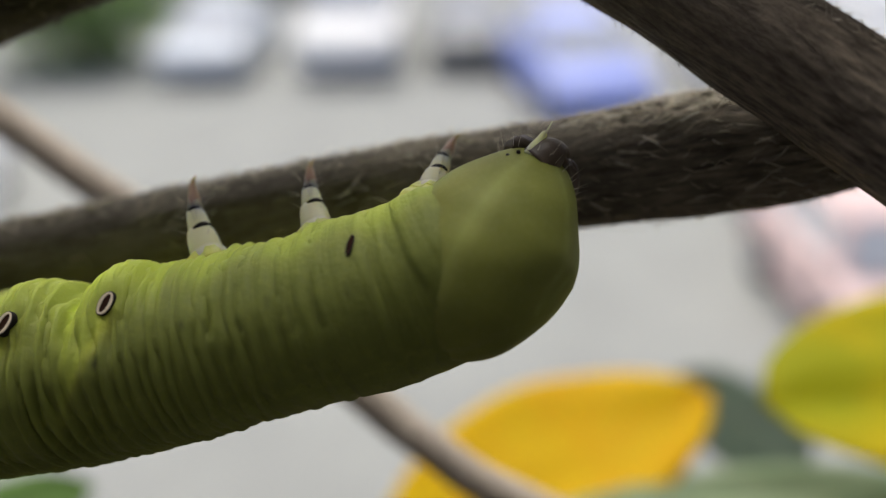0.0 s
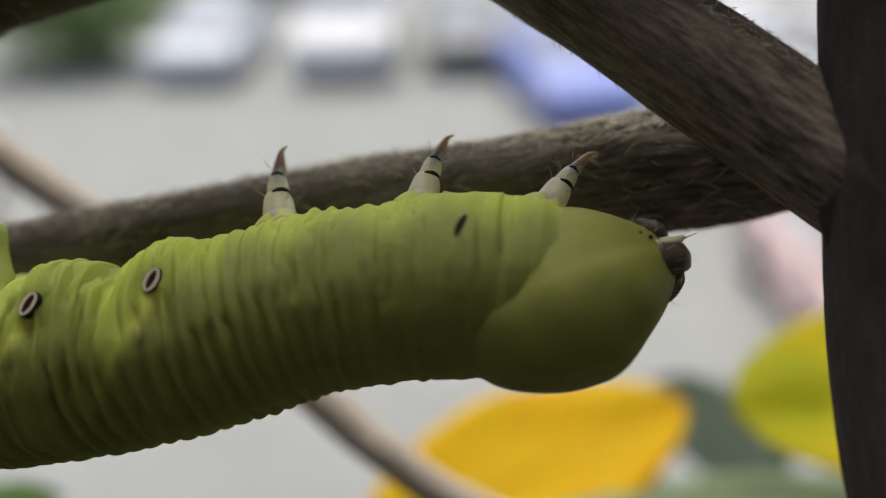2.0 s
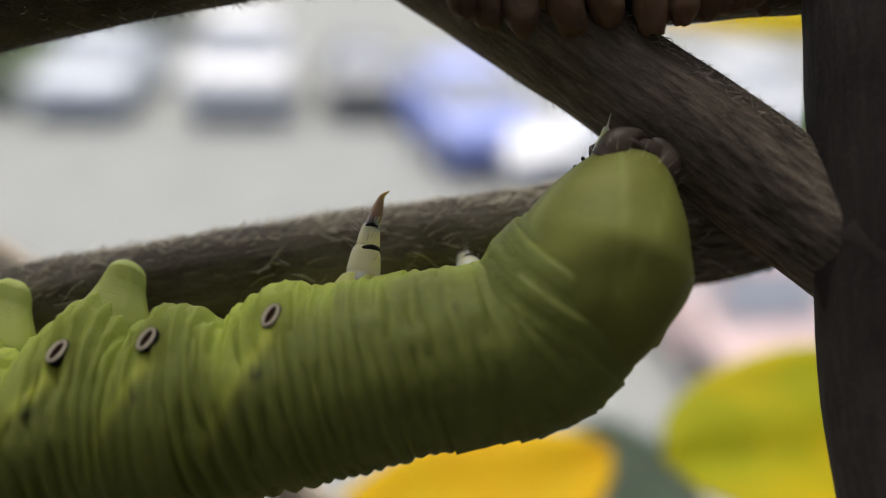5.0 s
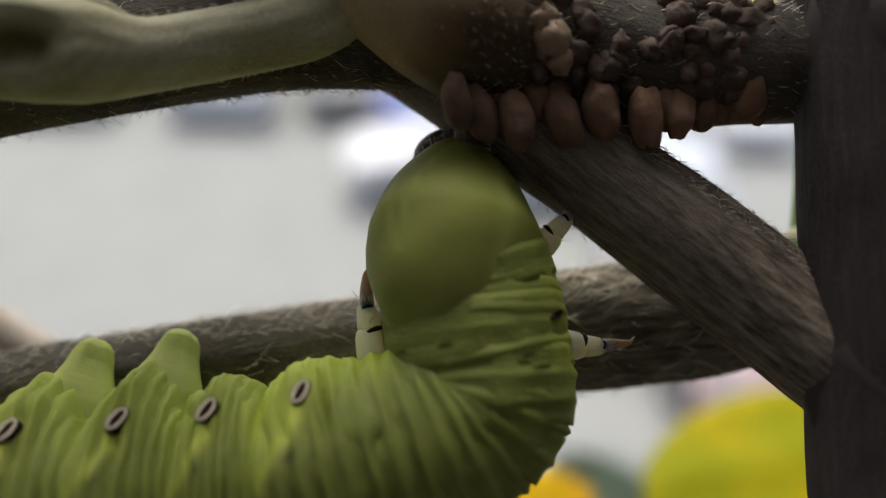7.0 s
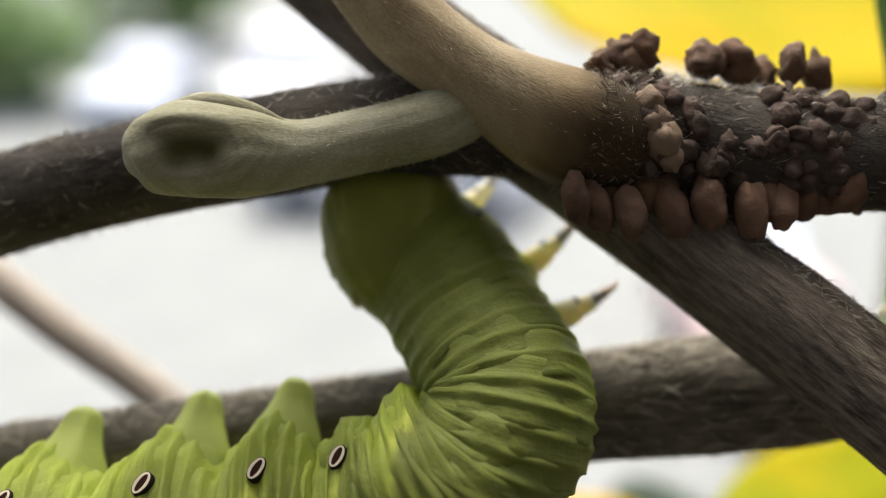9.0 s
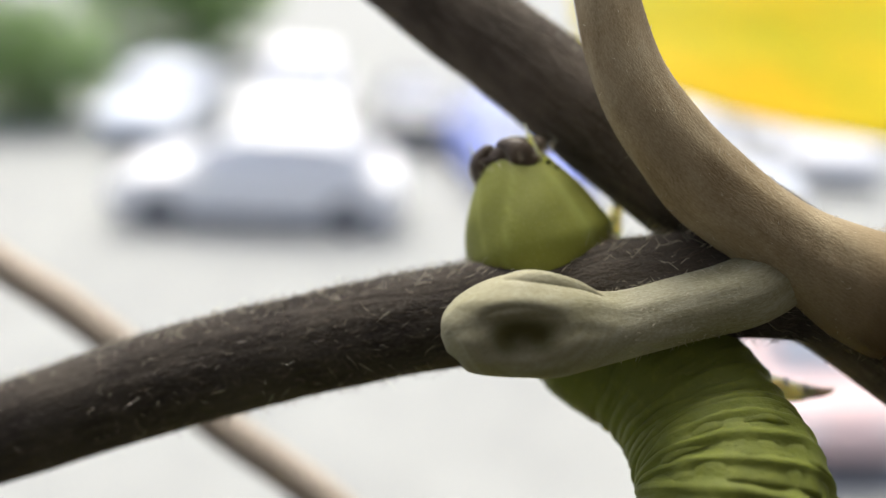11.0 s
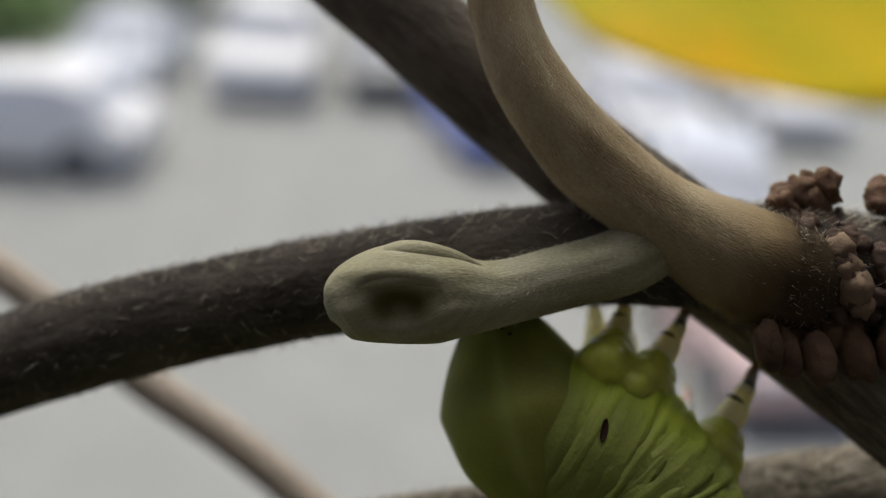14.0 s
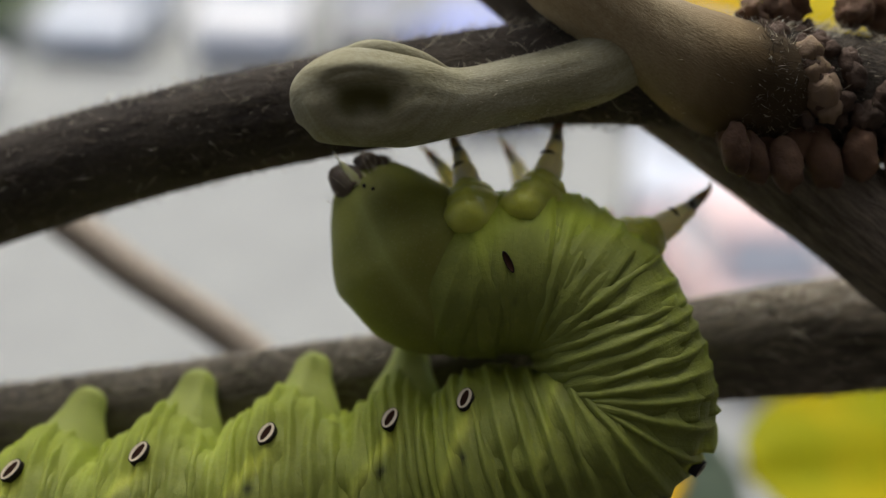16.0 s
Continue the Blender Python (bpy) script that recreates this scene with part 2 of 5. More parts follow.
def tube(rows, sides=32, steps=10, rough=0.03, ridge=0.0, seed=0.0, bm=None, frame_fn=at, closed=True):
    """A twig through rows of x, y, z, radius in cm, with an uneven skin. UV in cm along and round."""
    bm = bm or bmesh.new()
    uvl = bm.loops.layers.uv.verify()
    line = spline(rows, steps)
    rings, lengths, far = [], [], 0.0
    side = Vector((0.13, -1, 0.21))
    for i, row in enumerate(line):
        c, r = Vector(row[:3]), row[3]
        a, b = Vector(line[max(i - 1, 0)][:3]), Vector(line[min(i + 1, len(line) - 1)][:3])
        t = (b - a).normalized()
        side = (side - t * side.dot(t)).normalized()
        other = t.cross(side)
        if i:
            far += (c - Vector(line[i - 1][:3])).length
        lengths.append(far)
        ring = []
        for k in range(sides):
            g = 2 * math.pi * k / sides
            d = math.cos(g) * side + math.sin(g) * other
            q = c * 0.55 + d * 0.8
            w = noise.noise(q * 1.7 + Vector((seed, 0, 0))) * rough * 1.6 + noise.noise(Vector((far * 2.5 + seed, 3 * math.cos(g), 3 * math.sin(g)))) * rough
            w += ridge * noise.noise(Vector((far * 0.6 + seed, 7 * math.cos(g), 7 * math.sin(g))))
            ring.append(bm.verts.new(frame_fn(*(c + d * r * (1 + w)))))
        rings.append(ring)
    for i in range(len(rings) - 1):
        for k in range(sides):
            j = (k + 1) % sides
            f = bm.faces.new((rings[i][k], rings[i][j], rings[i + 1][j], rings[i + 1][k]))
            girth = 2 * math.pi * line[i][3]
            for loop, (u, v) in zip(f.loops, ((lengths[i], k), (lengths[i], k + 1), (lengths[i + 1], k + 1), (lengths[i + 1], k))):
                loop[uvl].uv = (u, v / sides * girth)
    if closed:
        bm.faces.new(rings[0][::-1])
        bm.faces.new(rings[-1])
    return bm


def hairs(rows, count, length, thick, seed, lift=(0.1, 0.5), lie=1.0, spread=0.7, where=None, bend=0.3, top=-2.0):
    """Fine curved hairs on a twig through rows of x, y, z, radius."""
    rnd = random.Random(seed)
    line = spline(rows, 20)
    bm = bmesh.new()
    for _ in range(count):
        u = rnd.random() * (len(line) - 1.01) if where is None else (where[0] + (where[1] - where[0]) * rnd.random()) * (len(line) - 1.01)
        i, f = int(u), u - int(u)
        row = line[i] * (1 - f) + line[i + 1] * f
        t = Vector(line[i + 1][:3] - line[i][:3]).normalized()
        side = Vector((0.13, -1, 0.21))
        side = (side - t * side.dot(t)).normalized()
        for _ in range(30):
            g = rnd.random() * 2 * math.pi
            d = math.cos(g) * side + math.sin(g) * t.cross(side)
            if d.z > top:
                break
        cross = t.cross(d)
        tilt = rnd.uniform(*lift)
        way = (t * lie * rnd.choice((1, 1, 1, -1)) + cross * rnd.uniform(-spread, spread)).normalized() * math.cos(tilt) + d * math.sin(tilt)
        size = length * rnd.uniform(0.5, 1.4)
        base = Vector(row[:3]) + d * row[3] * 0.99
        droop = cross * rnd.uniform(-bend, bend) - d * rnd.uniform(0, bend * 0.6)
        w = thick * rnd.uniform(0.7, 1.3)
        p1, p2 = base + way * size * 0.5, base + (way + droop * 0.7) * size
        across, upward = way.cross(d).normalized(), d
        rings = []
        for p, ww in ((base, w), (p1, w * 0.8)):
            rings.append([bm.verts.new(at(*(p + across * ww * ca + upward * ww * sa))) for ca, sa in ((1, 0), (-0.5, 0.87), (-0.5, -0.87))])
        tip = bm.verts.new(at(*p2))
        for k in range(3):
            j = (k + 1) % 3
            bm.faces.new((rings[0][k], rings[0][j], rings[1][j], rings[1][k]))
            bm.faces.new((rings[1][k], rings[1][j], tip))
    return bm


def blob(bm, centre, radii, turn=None, lumps=0.12, seed=0.0, seg=16, rings_=10, matrix=None):
    """A lumpy ovoid added to bm."""
    made = bmesh.ops.create_uvsphere(bm, u_segments=seg, v_segments=rings_, radius=1.0)["verts"]
    turn = turn or Matrix.Identity(3)
    for v in made:
        d = v.co.copy()
        w = 1 + lumps * noise.noise(d * 1.6 + Vector((seed, seed * 0.7, 0)))
        q = turn @ Vector((d.x * radii[0], d.y * radii[1], d.z * radii[2])) * w + Vector(centre)
        v.co = matrix @ q if matrix is not None else q
    return made


# ---- street and house ----
def sheet(name, size, mat, z, label):
    bm = bmesh.new()
    bmesh.ops.create_grid(bm, x_segments=40, y_segments=40, size=size)
    for v in bm.verts:
        v.co.z = z + 0.004 * noise.noise(v.co * 0.5)
    return tagged(part(name, bm, mat), label, name, "", "structure")


def concrete(name, lo, hi, scale=3.0):
    m, n, l, p = material(name)
    co = n.new("ShaderNodeTexCoord").outputs["Object"]
    big, small = noise_node(n, l, co, scale * 0.35, 3), noise_node(n, l, co, scale * 20, 5)
    col = mix(n, l, 0.4, ramp(n, l, big.outputs[0], (0.35, lo), (0.65, hi)), ramp(n, l, small.outputs[0], (0.3, lo), (0.7, hi)))
    l.new(col, p.inputs["Base Color"])
    p.inputs["Roughness"].default_value = 0.9
    bump(n, l, p, small.outputs[0], 0.004)
    return m


sheet("ground", 400, concrete("pale_road_surface", (0.303, 0.31, 0.296), (0.372, 0.38, 0.359)), 0.0, "pale grey concrete street in even daylight")


def block(bm, x0, x1, y0, y1, z0, z1):
    made = bmesh.ops.create_cube(bm, size=1.0)["verts"]
    for v in made:
        v.co = Vector(((x0 + x1) / 2 + v.co.x * (x1 - x0), (y0 + y1) / 2 + v.co.y * (y1 - y0), (z0 + z1) / 2 + v.co.z * (z1 - z0)))
    return made


# unseen balcony slab, soil trough for the plant and house wall behind the camera, added dark to cut light from below
# and behind
bm = bmesh.new()
block(bm, -4, 4, -0.23, 0.87, 3.08, 3.28)
tagged(part("added_slab", bm, concrete("dark_slab", (0.05, 0.047, 0.043), (0.08, 0.075, 0.07)), smooth=False), "unseen dark concrete slab added under the plant, blocking light from below", "balcony", "", "structure")
bm = bmesh.new()
bmesh.ops.create_grid(bm, x_segments=90, y_segments=14, size=1.0)
for v in bm.verts:
    v.co = Vector((v.co.x * 4, 0.32 + v.co.y * 0.55, 3.31 + 0.02 * noise.noise(v.co * 22)))
tagged(part("light_cut_soil", bm, concrete("dark_soil", (0.018, 0.014, 0.010), (0.04, 0.03, 0.022), 12)), "unseen dark soil added under the plant to cut light from below", "soil", "", "structure")
bm = bmesh.new()
block(bm, -4, 4, -0.43, -0.23, 0, 6.5)
tagged(part("sky_block_wall", bm, concrete("dark_plaster", (0.035, 0.033, 0.03), (0.06, 0.055, 0.05)), smooth=False), "unseen dark plastered wall added behind the camera to block the sky", "wall", "", "structure")

TYRE = plain("black_tyre_rubber", (0.03, 0.03, 0.03), 0.8, 0.3, 12)
RIM = plain("grey_wheel_rim", (0.35, 0.35, 0.36), 0.35, 0.2, 12)
# the pale base colour stands for bright sky mirrored in the panes
CAR_GLASS = plain("sky_pale_car_window", (0.70, 0.72, 0.75), 0.1, 0.1, 3, spec=1.0)
LAMP_GLASS = plain("clear_lamp_glass", (0.75, 0.76, 0.78), 0.2, 0.1, 6)
UNDERSIDE = plain("dark_car_underside", (0.02, 0.02, 0.02), 0.8, 0.3, 5)


def car(x, y, heading, paint, label, size=(4.3, 1.75, 1.45), group="parked cars along the street", panel=False):
    """A car with its nose along +x before it is turned; size is length, width, height."""
    root = tagged(new("car"), label, "car", group)
    root.matrix_basis = pose(x, y, 0.0, 0, 0, heading)
    n, w, h = size[0] / 2, size[1] / 2, size[2]
    belt = 0.62 * h

    def shell(profile, half, lean):
        bm = bmesh.new()
        rows_ = []
        for sd in (-1, 1):
            rows_.append([bm.verts.new((px * n, sd * (half - lean * max(0, pz - 0.45 * h)), pz)) for px, pz in profile])
        k = len(profile)
        for i in range(k):
            j = (i + 1) % k
            bm.faces.new((rows_[0][i], rows_[0][j], rows_[1][j], rows_[1][i]))
        bm.faces.new(rows_[0][::-1])
        bm.faces.new(rows_[1])
        bmesh.ops.recalc_face_normals(bm, faces=bm.faces)
        bmesh.ops.bevel(bm, geom=list(bm.edges), offset=0.05, segments=2, affect="EDGES", profile=0.6)
        return bm

    part("body", shell([(-0.99, 0.30), (-1.0, 0.52 * h), (-0.93, 0.60 * h), (-0.45, belt + 0.02), (0.36, belt + 0.02), (0.86, 0.55 * h), (0.99, 0.44 * h), (1.0, 0.28), (0.9, 0.22), (-0.9, 0.22)], w, 0.06), paint, root, smooth=False)
    cabin = part("roof", shell([(-0.80, belt - 0.03), (-0.62, 0.95 * h), (-0.48, h), (0.10, h), (0.22, 0.96 * h), (0.52, belt - 0.03)], w - 0.05, 0.26), paint, root, smooth=False)
    for sd in (-1, 1):
        for x0, x1, u0, u1 in () if panel else ((-0.66, -0.14, -0.55, -0.14), (-0.10, 0.40, -0.10, 0.13)):
            bm = bmesh.new()
            half = lambda z: w - 0.045 - 0.26 * (z - 0.45 * h)
            lo, hi = belt + 0.04, 0.93 * h
            vs = [bm.verts.new((px * n, sd * half(pz), pz)) for px, pz in ((x0, lo), (x1, lo), (u1, hi), (u0, hi))]
            bm.faces.new(vs)
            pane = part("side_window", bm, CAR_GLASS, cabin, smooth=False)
            pane.modifiers.new("thickness", "SOLIDIFY").thickness = 0.012
    for name, x0, x1 in (("windscreen", 0.50, 0.235), ("rear_window", -0.79, -0.635)):
        bm = bmesh.new()
        lo, hi = belt + 0.03, 0.93 * h
        out = 0.03 if x0 > 0 else -0.03
        vs = [bm.verts.new((px * n + out, q, pz)) for px, pz, q in ((x0, lo, -w + 0.16), (x0, lo, w - 0.16), (x1, hi, w - 0.30), (x1, hi, -w + 0.30))]
        bm.faces.new(vs)
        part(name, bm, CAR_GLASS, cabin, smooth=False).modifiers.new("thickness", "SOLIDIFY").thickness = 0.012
    bm = bmesh.new()
    block(bm, -0.9 * n, 0.9 * n, -w + 0.1, w - 0.1, 0.16, 0.24)
    part("underbody", bm, UNDERSIDE, root, smooth=False)
    wheels = []
    for px in (-0.62, 0.64):
        for sd in (-1, 1):
            bm = bmesh.new()
            bmesh.ops.create_cone(bm, cap_ends=True, segments=24, radius1=0.31, radius2=0.31, depth=0.20, matrix=Matrix.Rotation(radians(90), 4, "X"))
            bmesh.ops.bevel(bm, geom=[e for e in bm.edges if len(e.link_faces) == 2 and abs(e.verts[0].co.y - e.verts[1].co.y) < 1e-4], offset=0.03, segments=2, affect="EDGES")
            wheel = part("wheel", bm, TYRE, root, "black rubber tyre", m=pose(px * n, sd * (w - 0.08), 0.31))
            bm = bmesh.new()
            bmesh.ops.create_cone(bm, cap_ends=True, segments=20, radius1=0.19, radius2=0.16, depth=0.04, matrix=Matrix.Translation((0, sd * 0.105, 0)) @ Matrix.Rotation(radians(-90 * sd), 4, "X"))
            part("rim", bm, RIM, wheel, "grey metal rim", smooth=False)
            wheels.append(wheel)
    for sd in (-1, 1):
        bm = bmesh.new()
        blob(bm, (0.955 * n, sd * (w - 0.28), 0.45 * h), (0.07, 0.17, 0.07), None, 0.0, 0, 12, 8)
        part("headlight", bm, LAMP_GLASS, root, "clear glass headlight")
        bm = bmesh.new()
        blob(bm, (0.30 * n, sd * (w + 0.05), belt + 0.05), (0.07, 0.09, 0.06), None, 0.0, 0, 10, 8)
        part("wing_mirror", bm, paint, root)
    return root, wheels


WHITE_PAINT = plain("white_car_paint", (0.93, 0.93, 0.93), 0.3, 0.03, 2, spec=0.6)
SILVER_BLUE = plain("pale_blue_car_paint", (0.74, 0.79, 0.86), 0.3, 0.06, 2, spec=0.5)
BLUE_PAINT = plain("blue_car_paint", (0.38, 0.46, 0.95), 0.3, 0.05, 2, spec=0.5)
DARK_PAINT = plain("dark_grey_car_paint", (0.13, 0.14, 0.15), 0.35, 0.15, 2, spec=0.5)
RED_PAINT = plain("faded_red_car_paint", (0.88, 0.66, 0.63), 0.4, 0.1, 2, spec=0.4)
car(-2.1, 18.4, -90, WHITE_PAINT, "white van parked nose out beside other cars", (4.6, 2.1, 1.9))
car(-5.2, 18.2, -92, SILVER_BLUE, "pale silver-blue car parked nose out in a row", (4.2, 1.85, 1.5))
car(0.55, 18.6, -88, DARK_PAINT, "dark grey car parked nose out in a row", (4.1, 1.75, 1.45))
car(2.4, 14.9, -80, BLUE_PAINT, "bright blue car standing out of the parking row", (4.2, 1.85, 1.6))
car(5.9, 15.6, -90, WHITE_PAINT, "white car parked nose out further along the row", (4.2, 1.85, 1.5))
car(9.6, 17.2, -90, WHITE_PAINT, "white car parked at the far end of the row", (4.2, 1.85, 1.5))
car(5.2, 10.4, -110, SILVER_BLUE, "pale silver-blue car standing on the street below", (4.2, 1.8, 1.45))
car(-7.0, 9.2, -70, WHITE_PAINT, "white car parked below near the shrubs", (4.1, 1.8, 1.45))
car(4.2, 6.8, -88, RED_PAINT, "faded pale red small car parked close to the house", (2.5, 1.45, 1.3))
moving_car, moving_wheels = car(-2.1, 12.6, 180, WHITE_PAINT, "white panel van driving slowly along the street", (4.6, 2.1, 1.45), "cars driving on the street", True)


def shrub(x, y, size, seed, label):
    rnd = random.Random(seed)
    root = tagged(new("shrub"), label, "shrub", "shrubs along the street")
    root.matrix_basis = pose(x, y, 0)
    bm = bmesh.new()
    for _ in range(6):
        g = rnd.random() * 6.28
        top = (0.5 * size * math.cos(g), 0.5 * size * math.sin(g), size * rnd.uniform(0.9, 1.4))
        tube([(0, 0, 0, 0.08), (top[0] * 0.4, top[1] * 0.4, top[2] * 0.6, 0.05), (*top, 0.02)], 8, 4, bm=bm, frame_fn=lambda a, b, c: Vector((a, b, c)))
    part("trunk", bm, BARK_FAR, root)
    bm = bmesh.new()
    for _ in range(1300):
        d = Vector((rnd.gauss(0, 1), rnd.gauss(0, 1), rnd.gauss(0, 1))).normalized() * rnd.random() ** 0.4
        c = Vector((d.x * size * 1.25, d.y * size * 0.9, max(0.05, size * 0.75 + d.z * size * 0.75 * (1 + 0.5 * noise.noise(d * 2.2)))))
        e = Euler((rnd.uniform(-1, 1), rnd.uniform(-1, 1), rnd.uniform(0, 6.3))).to_matrix()
        w, h = size * 0.05, size * 0.12
        mid = c + e @ Vector((0, 0, 0.02 * size))
        vs = [bm.verts.new(c + e @ Vector(q)) for q in ((-w, 0, 0), (0, -h, 0), (w, 0, 0), (0, h, 0))]
        cv = bm.verts.new(mid)
        for k in range(4):
            bm.faces.new((vs[k], vs[(k + 1) % 4], cv))
    part("crown", bm, SHRUB, root)
    return root


shrub(-8.6, 18.6, 1.9, 1, "green leafy shrub at the edge of the street")
shrub(-7.6, 29.5, 3.0, 2, "green leafy shrub standing behind the parked cars")
shrub(-13.0, 15.5, 2.2, 3, "green leafy shrub at the edge of the street")

# ---- the plant ----
B_ROWS = [(-7.501, 6.952, -0.445, 0.361), (-5.402, 6.722, -0.207, 0.369), (-3.305, 6.482, 0.091, 0.369), (-0.707, 6.152, 0.452, 0.415), (0.896, 5.962, 0.622, 0.428), (2.096, 5.802, 0.768, 0.464), (2.897, 5.652, 0.852, 0.412), (3.289, 5.302, 1.001, 0.348)]
D_ROWS = [(-6.011, 7.325, 8.505, 0.433), (-3.382, 6.525, 6.019, 0.403), (-1.724, 6.025, 4.526, 0.398), (-0.561, 5.675, 3.51, 0.409), (0.746, 5.375, 2.484, 0.42), (1.518, 5.125, 1.806, 0.382), (2.081, 4.975, 1.335, 0.39), (2.621, 4.825, 0.884, 0.394), (3.237, 4.525, 0.322, 0.389)]
F_ROWS = [(-7.984, 7.176, 0.799, 0.348), (-6.176, 6.696, 1.317, 0.387), (-4.309, 6.176, 1.943, 0.385), (-2.61, 5.776, 2.386, 0.371), (-0.853, 5.426, 2.689, 0.375), (0.3, 5.226, 2.72, 0.385), (1.001, 5.126, 2.655, 0.445), (1.849, 5.056, 2.544, 0.44), (2.6, 4.876, 2.5, 0.4), (3.1, 4.676, 2.45, 0.36)]
S_ROWS = [(1.35, 5.2, 2.56, 0.28), (0.98, 5.05, 2.56, 0.37), (0.68, 4.95, 2.61, 0.405), (0.402, 4.924, 2.697, 0.389), (-0.168, 4.954, 3.009, 0.293), (-0.726, 4.984, 3.451, 0.287), (-1.152, 4.984, 4.049, 0.24), (-1.346, 5.004, 4.802, 0.213), (-1.414, 5.034, 5.75, 0.21), (-1.515, 5.084, 7.499, 0.177)]
V_ROWS = [(3.5, 59, -90, 1.2), (3.2, 32, -50, 0.8), (3.08, 10.5, -16, 0.5), (3.06, 4.75, -4, 0.4), (3.06, 4.52, 0, 0.39), (3.06, 4.52, 3, 0.385), (3.08, 4.52, 9, 0.37), (3.14, 4.62, 25, 0.25)]

main_stem = tagged(part("main_stem", tube(V_ROWS, 32, 16, 0.02, seed=5), BARK_DARK), "dark upright main stem of the plant growing from the balcony soil", "stem")
bm = bmesh.new()
for c, r in (((3.06, 4.54, 0.45), 0.412), ((3.06, 4.54, 2.45), 0.41)):
    blob(bm, c, (r, r, 0.6), None, 0.25, c[2], 20, 12, matrix=LEAN @ Matrix.Diagonal((0.01, 0.01, 0.01, 1)))
part("node", bm, BARK_DARK, main_stem, "swollen joints where branches leave the stem")
rear_branch = tagged(part("rear_branch", tube(B_ROWS, 48, 22, 0.03, 0.02, seed=1), BARK_OLD), "grey-brown hairy branch with cracked bark that the caterpillar clings to", "branch")
slanting_branch = tagged(part("slanting_branch", tube(D_ROWS, 40, 22, 0.03, 0.02, seed=2), BARK_SLANT), "dark brown branch slanting down to the main stem", "branch")
front_twig = tagged(part("front_twig", tube(F_ROWS, 48, 22, 0.025, 0.02, seed=3), BARK_TWIG), "dark hairy twig with a gall-covered base", "twig")
shoot = tagged(part("side_shoot", tube(S_ROWS, 40, 16, 0.035, seed=4), BARK_SHOOT), "pale tan side shoot curving up from the twig's base", "twig")

part("hair", hairs(B_ROWS, 900, 0.15, 0.0040, 11, (0.05, 0.45), where=(0.3, 0.97)), HAIR, rear_branch, "pale fine hairs lying on the bark", kind="stuff")
part("hair", hairs(B_ROWS, 2600, 0.10, 0.0042, 31, (0.15, 0.8), where=(0.1, 0.97), top=0.55), HAIR, rear_branch, "dense pale fuzz along the top", kind="stuff")
part("hair", hairs(F_ROWS, 1500, 0.11, 0.0026, 32, (0.2, 1.0), where=(0.1, 0.97), top=0.6), HAIR, front_twig, "pale fuzz along the top", kind="stuff")
part("hair", hairs(D_ROWS, 1500, 0.07, 0.0034, 33, (0.2, 0.9), where=(0.1, 0.97), top=0.45), HAIR, slanting_branch, "pale fuzz along the top", kind="stuff")
part("hair", hairs(F_ROWS, 3800, 0.085, 0.003, 12, (0.3, 1.1), where=(0.2, 0.75)), HAIR_DARK, front_twig, "short brown hairs", kind="stuff")
part("hair", hairs(F_ROWS, 900, 0.07, 0.0019, 13, (0.1, 0.9), where=(0.2, 0.95)), HAIR, front_twig, "short pale hairs", kind="stuff")
part("hair", hairs(F_ROWS, 500, 0.13, 0.0022, 35, (0.4, 1.2), where=(0.15, 0.8), bend=0.5), HAIR, front_twig, "scattered long pale hairs", kind="stuff")
part("hair", hairs(B_ROWS, 170, 0.20, 0.0042, 61, (0.08, 0.5), where=(0.35, 0.97), spread=1.3, bend=0.5), HAIR_LONG, rear_branch, "long glinting pale hairs lying on the bark", kind="stuff")
part("hair", hairs(B_ROWS, 200, 0.13, 0.0028, 36, (0.5, 1.3), where=(0.4, 0.97), bend=0.5), HAIR, rear_branch, "scattered long pale hairs", kind="stuff")
part("hair", hairs(D_ROWS, 500, 0.06, 0.003, 14, (0.2, 0.9), where=(0.2, 0.9)), HAIR_DARK, slanting_branch, "short brown hairs", kind="stuff")
part("hair", hairs(S_ROWS, 1500, 0.07, 0.0034, 41, (0.3, 1.2), where=(0.0, 0.27)), HAIR_DARK, shoot, "rough brown fuzz at the foot", kind="stuff")
part("hair", hairs(S_ROWS, 500, 0.07, 0.0026, 42, (0.3, 1.2), where=(0.0, 0.27)), HAIR, shoot, "pale fuzz at the foot", kind="stuff")
part("hair", hairs(S_ROWS, 500, 0.035, 0.002, 15, (0.4, 1.2)), HAIR, shoot, "very short pale down", kind="stuff")


def cracks():
    """Split bark ridges along the top of the rear branch."""
    rnd = random.Random(4)
    line = spline(B_ROWS, 40)
    bm = bmesh.new()
    for _ in range(26):
        i = int(len(line) * rnd.uniform(0.57, 0.72))
        g = rnd.uniform(-0.5, 0.55)
        n = rnd.randint(4, 9)
        pts = []
        for k in range(4):
            row = line[min(i + k * n // 3, len(line) - 1)]
            d = Vector((0, -math.sin(g + 0.35), math.cos(g + 0.35)))
            pts.append((*(Vector(row[:3]) + d * row[3] * (1.0 if 0 < k < 3 else 0.985)), 0.018 * rnd.uniform(0.5, 1.2) if 0 < k < 3 else 0.004))
        tube(pts, 6, 3, 0.1, bm=bm)
    return bm


part("bark_strip", cracks(), BARK_OLD, rear_branch, "loose split bark strips", kind="stuff")


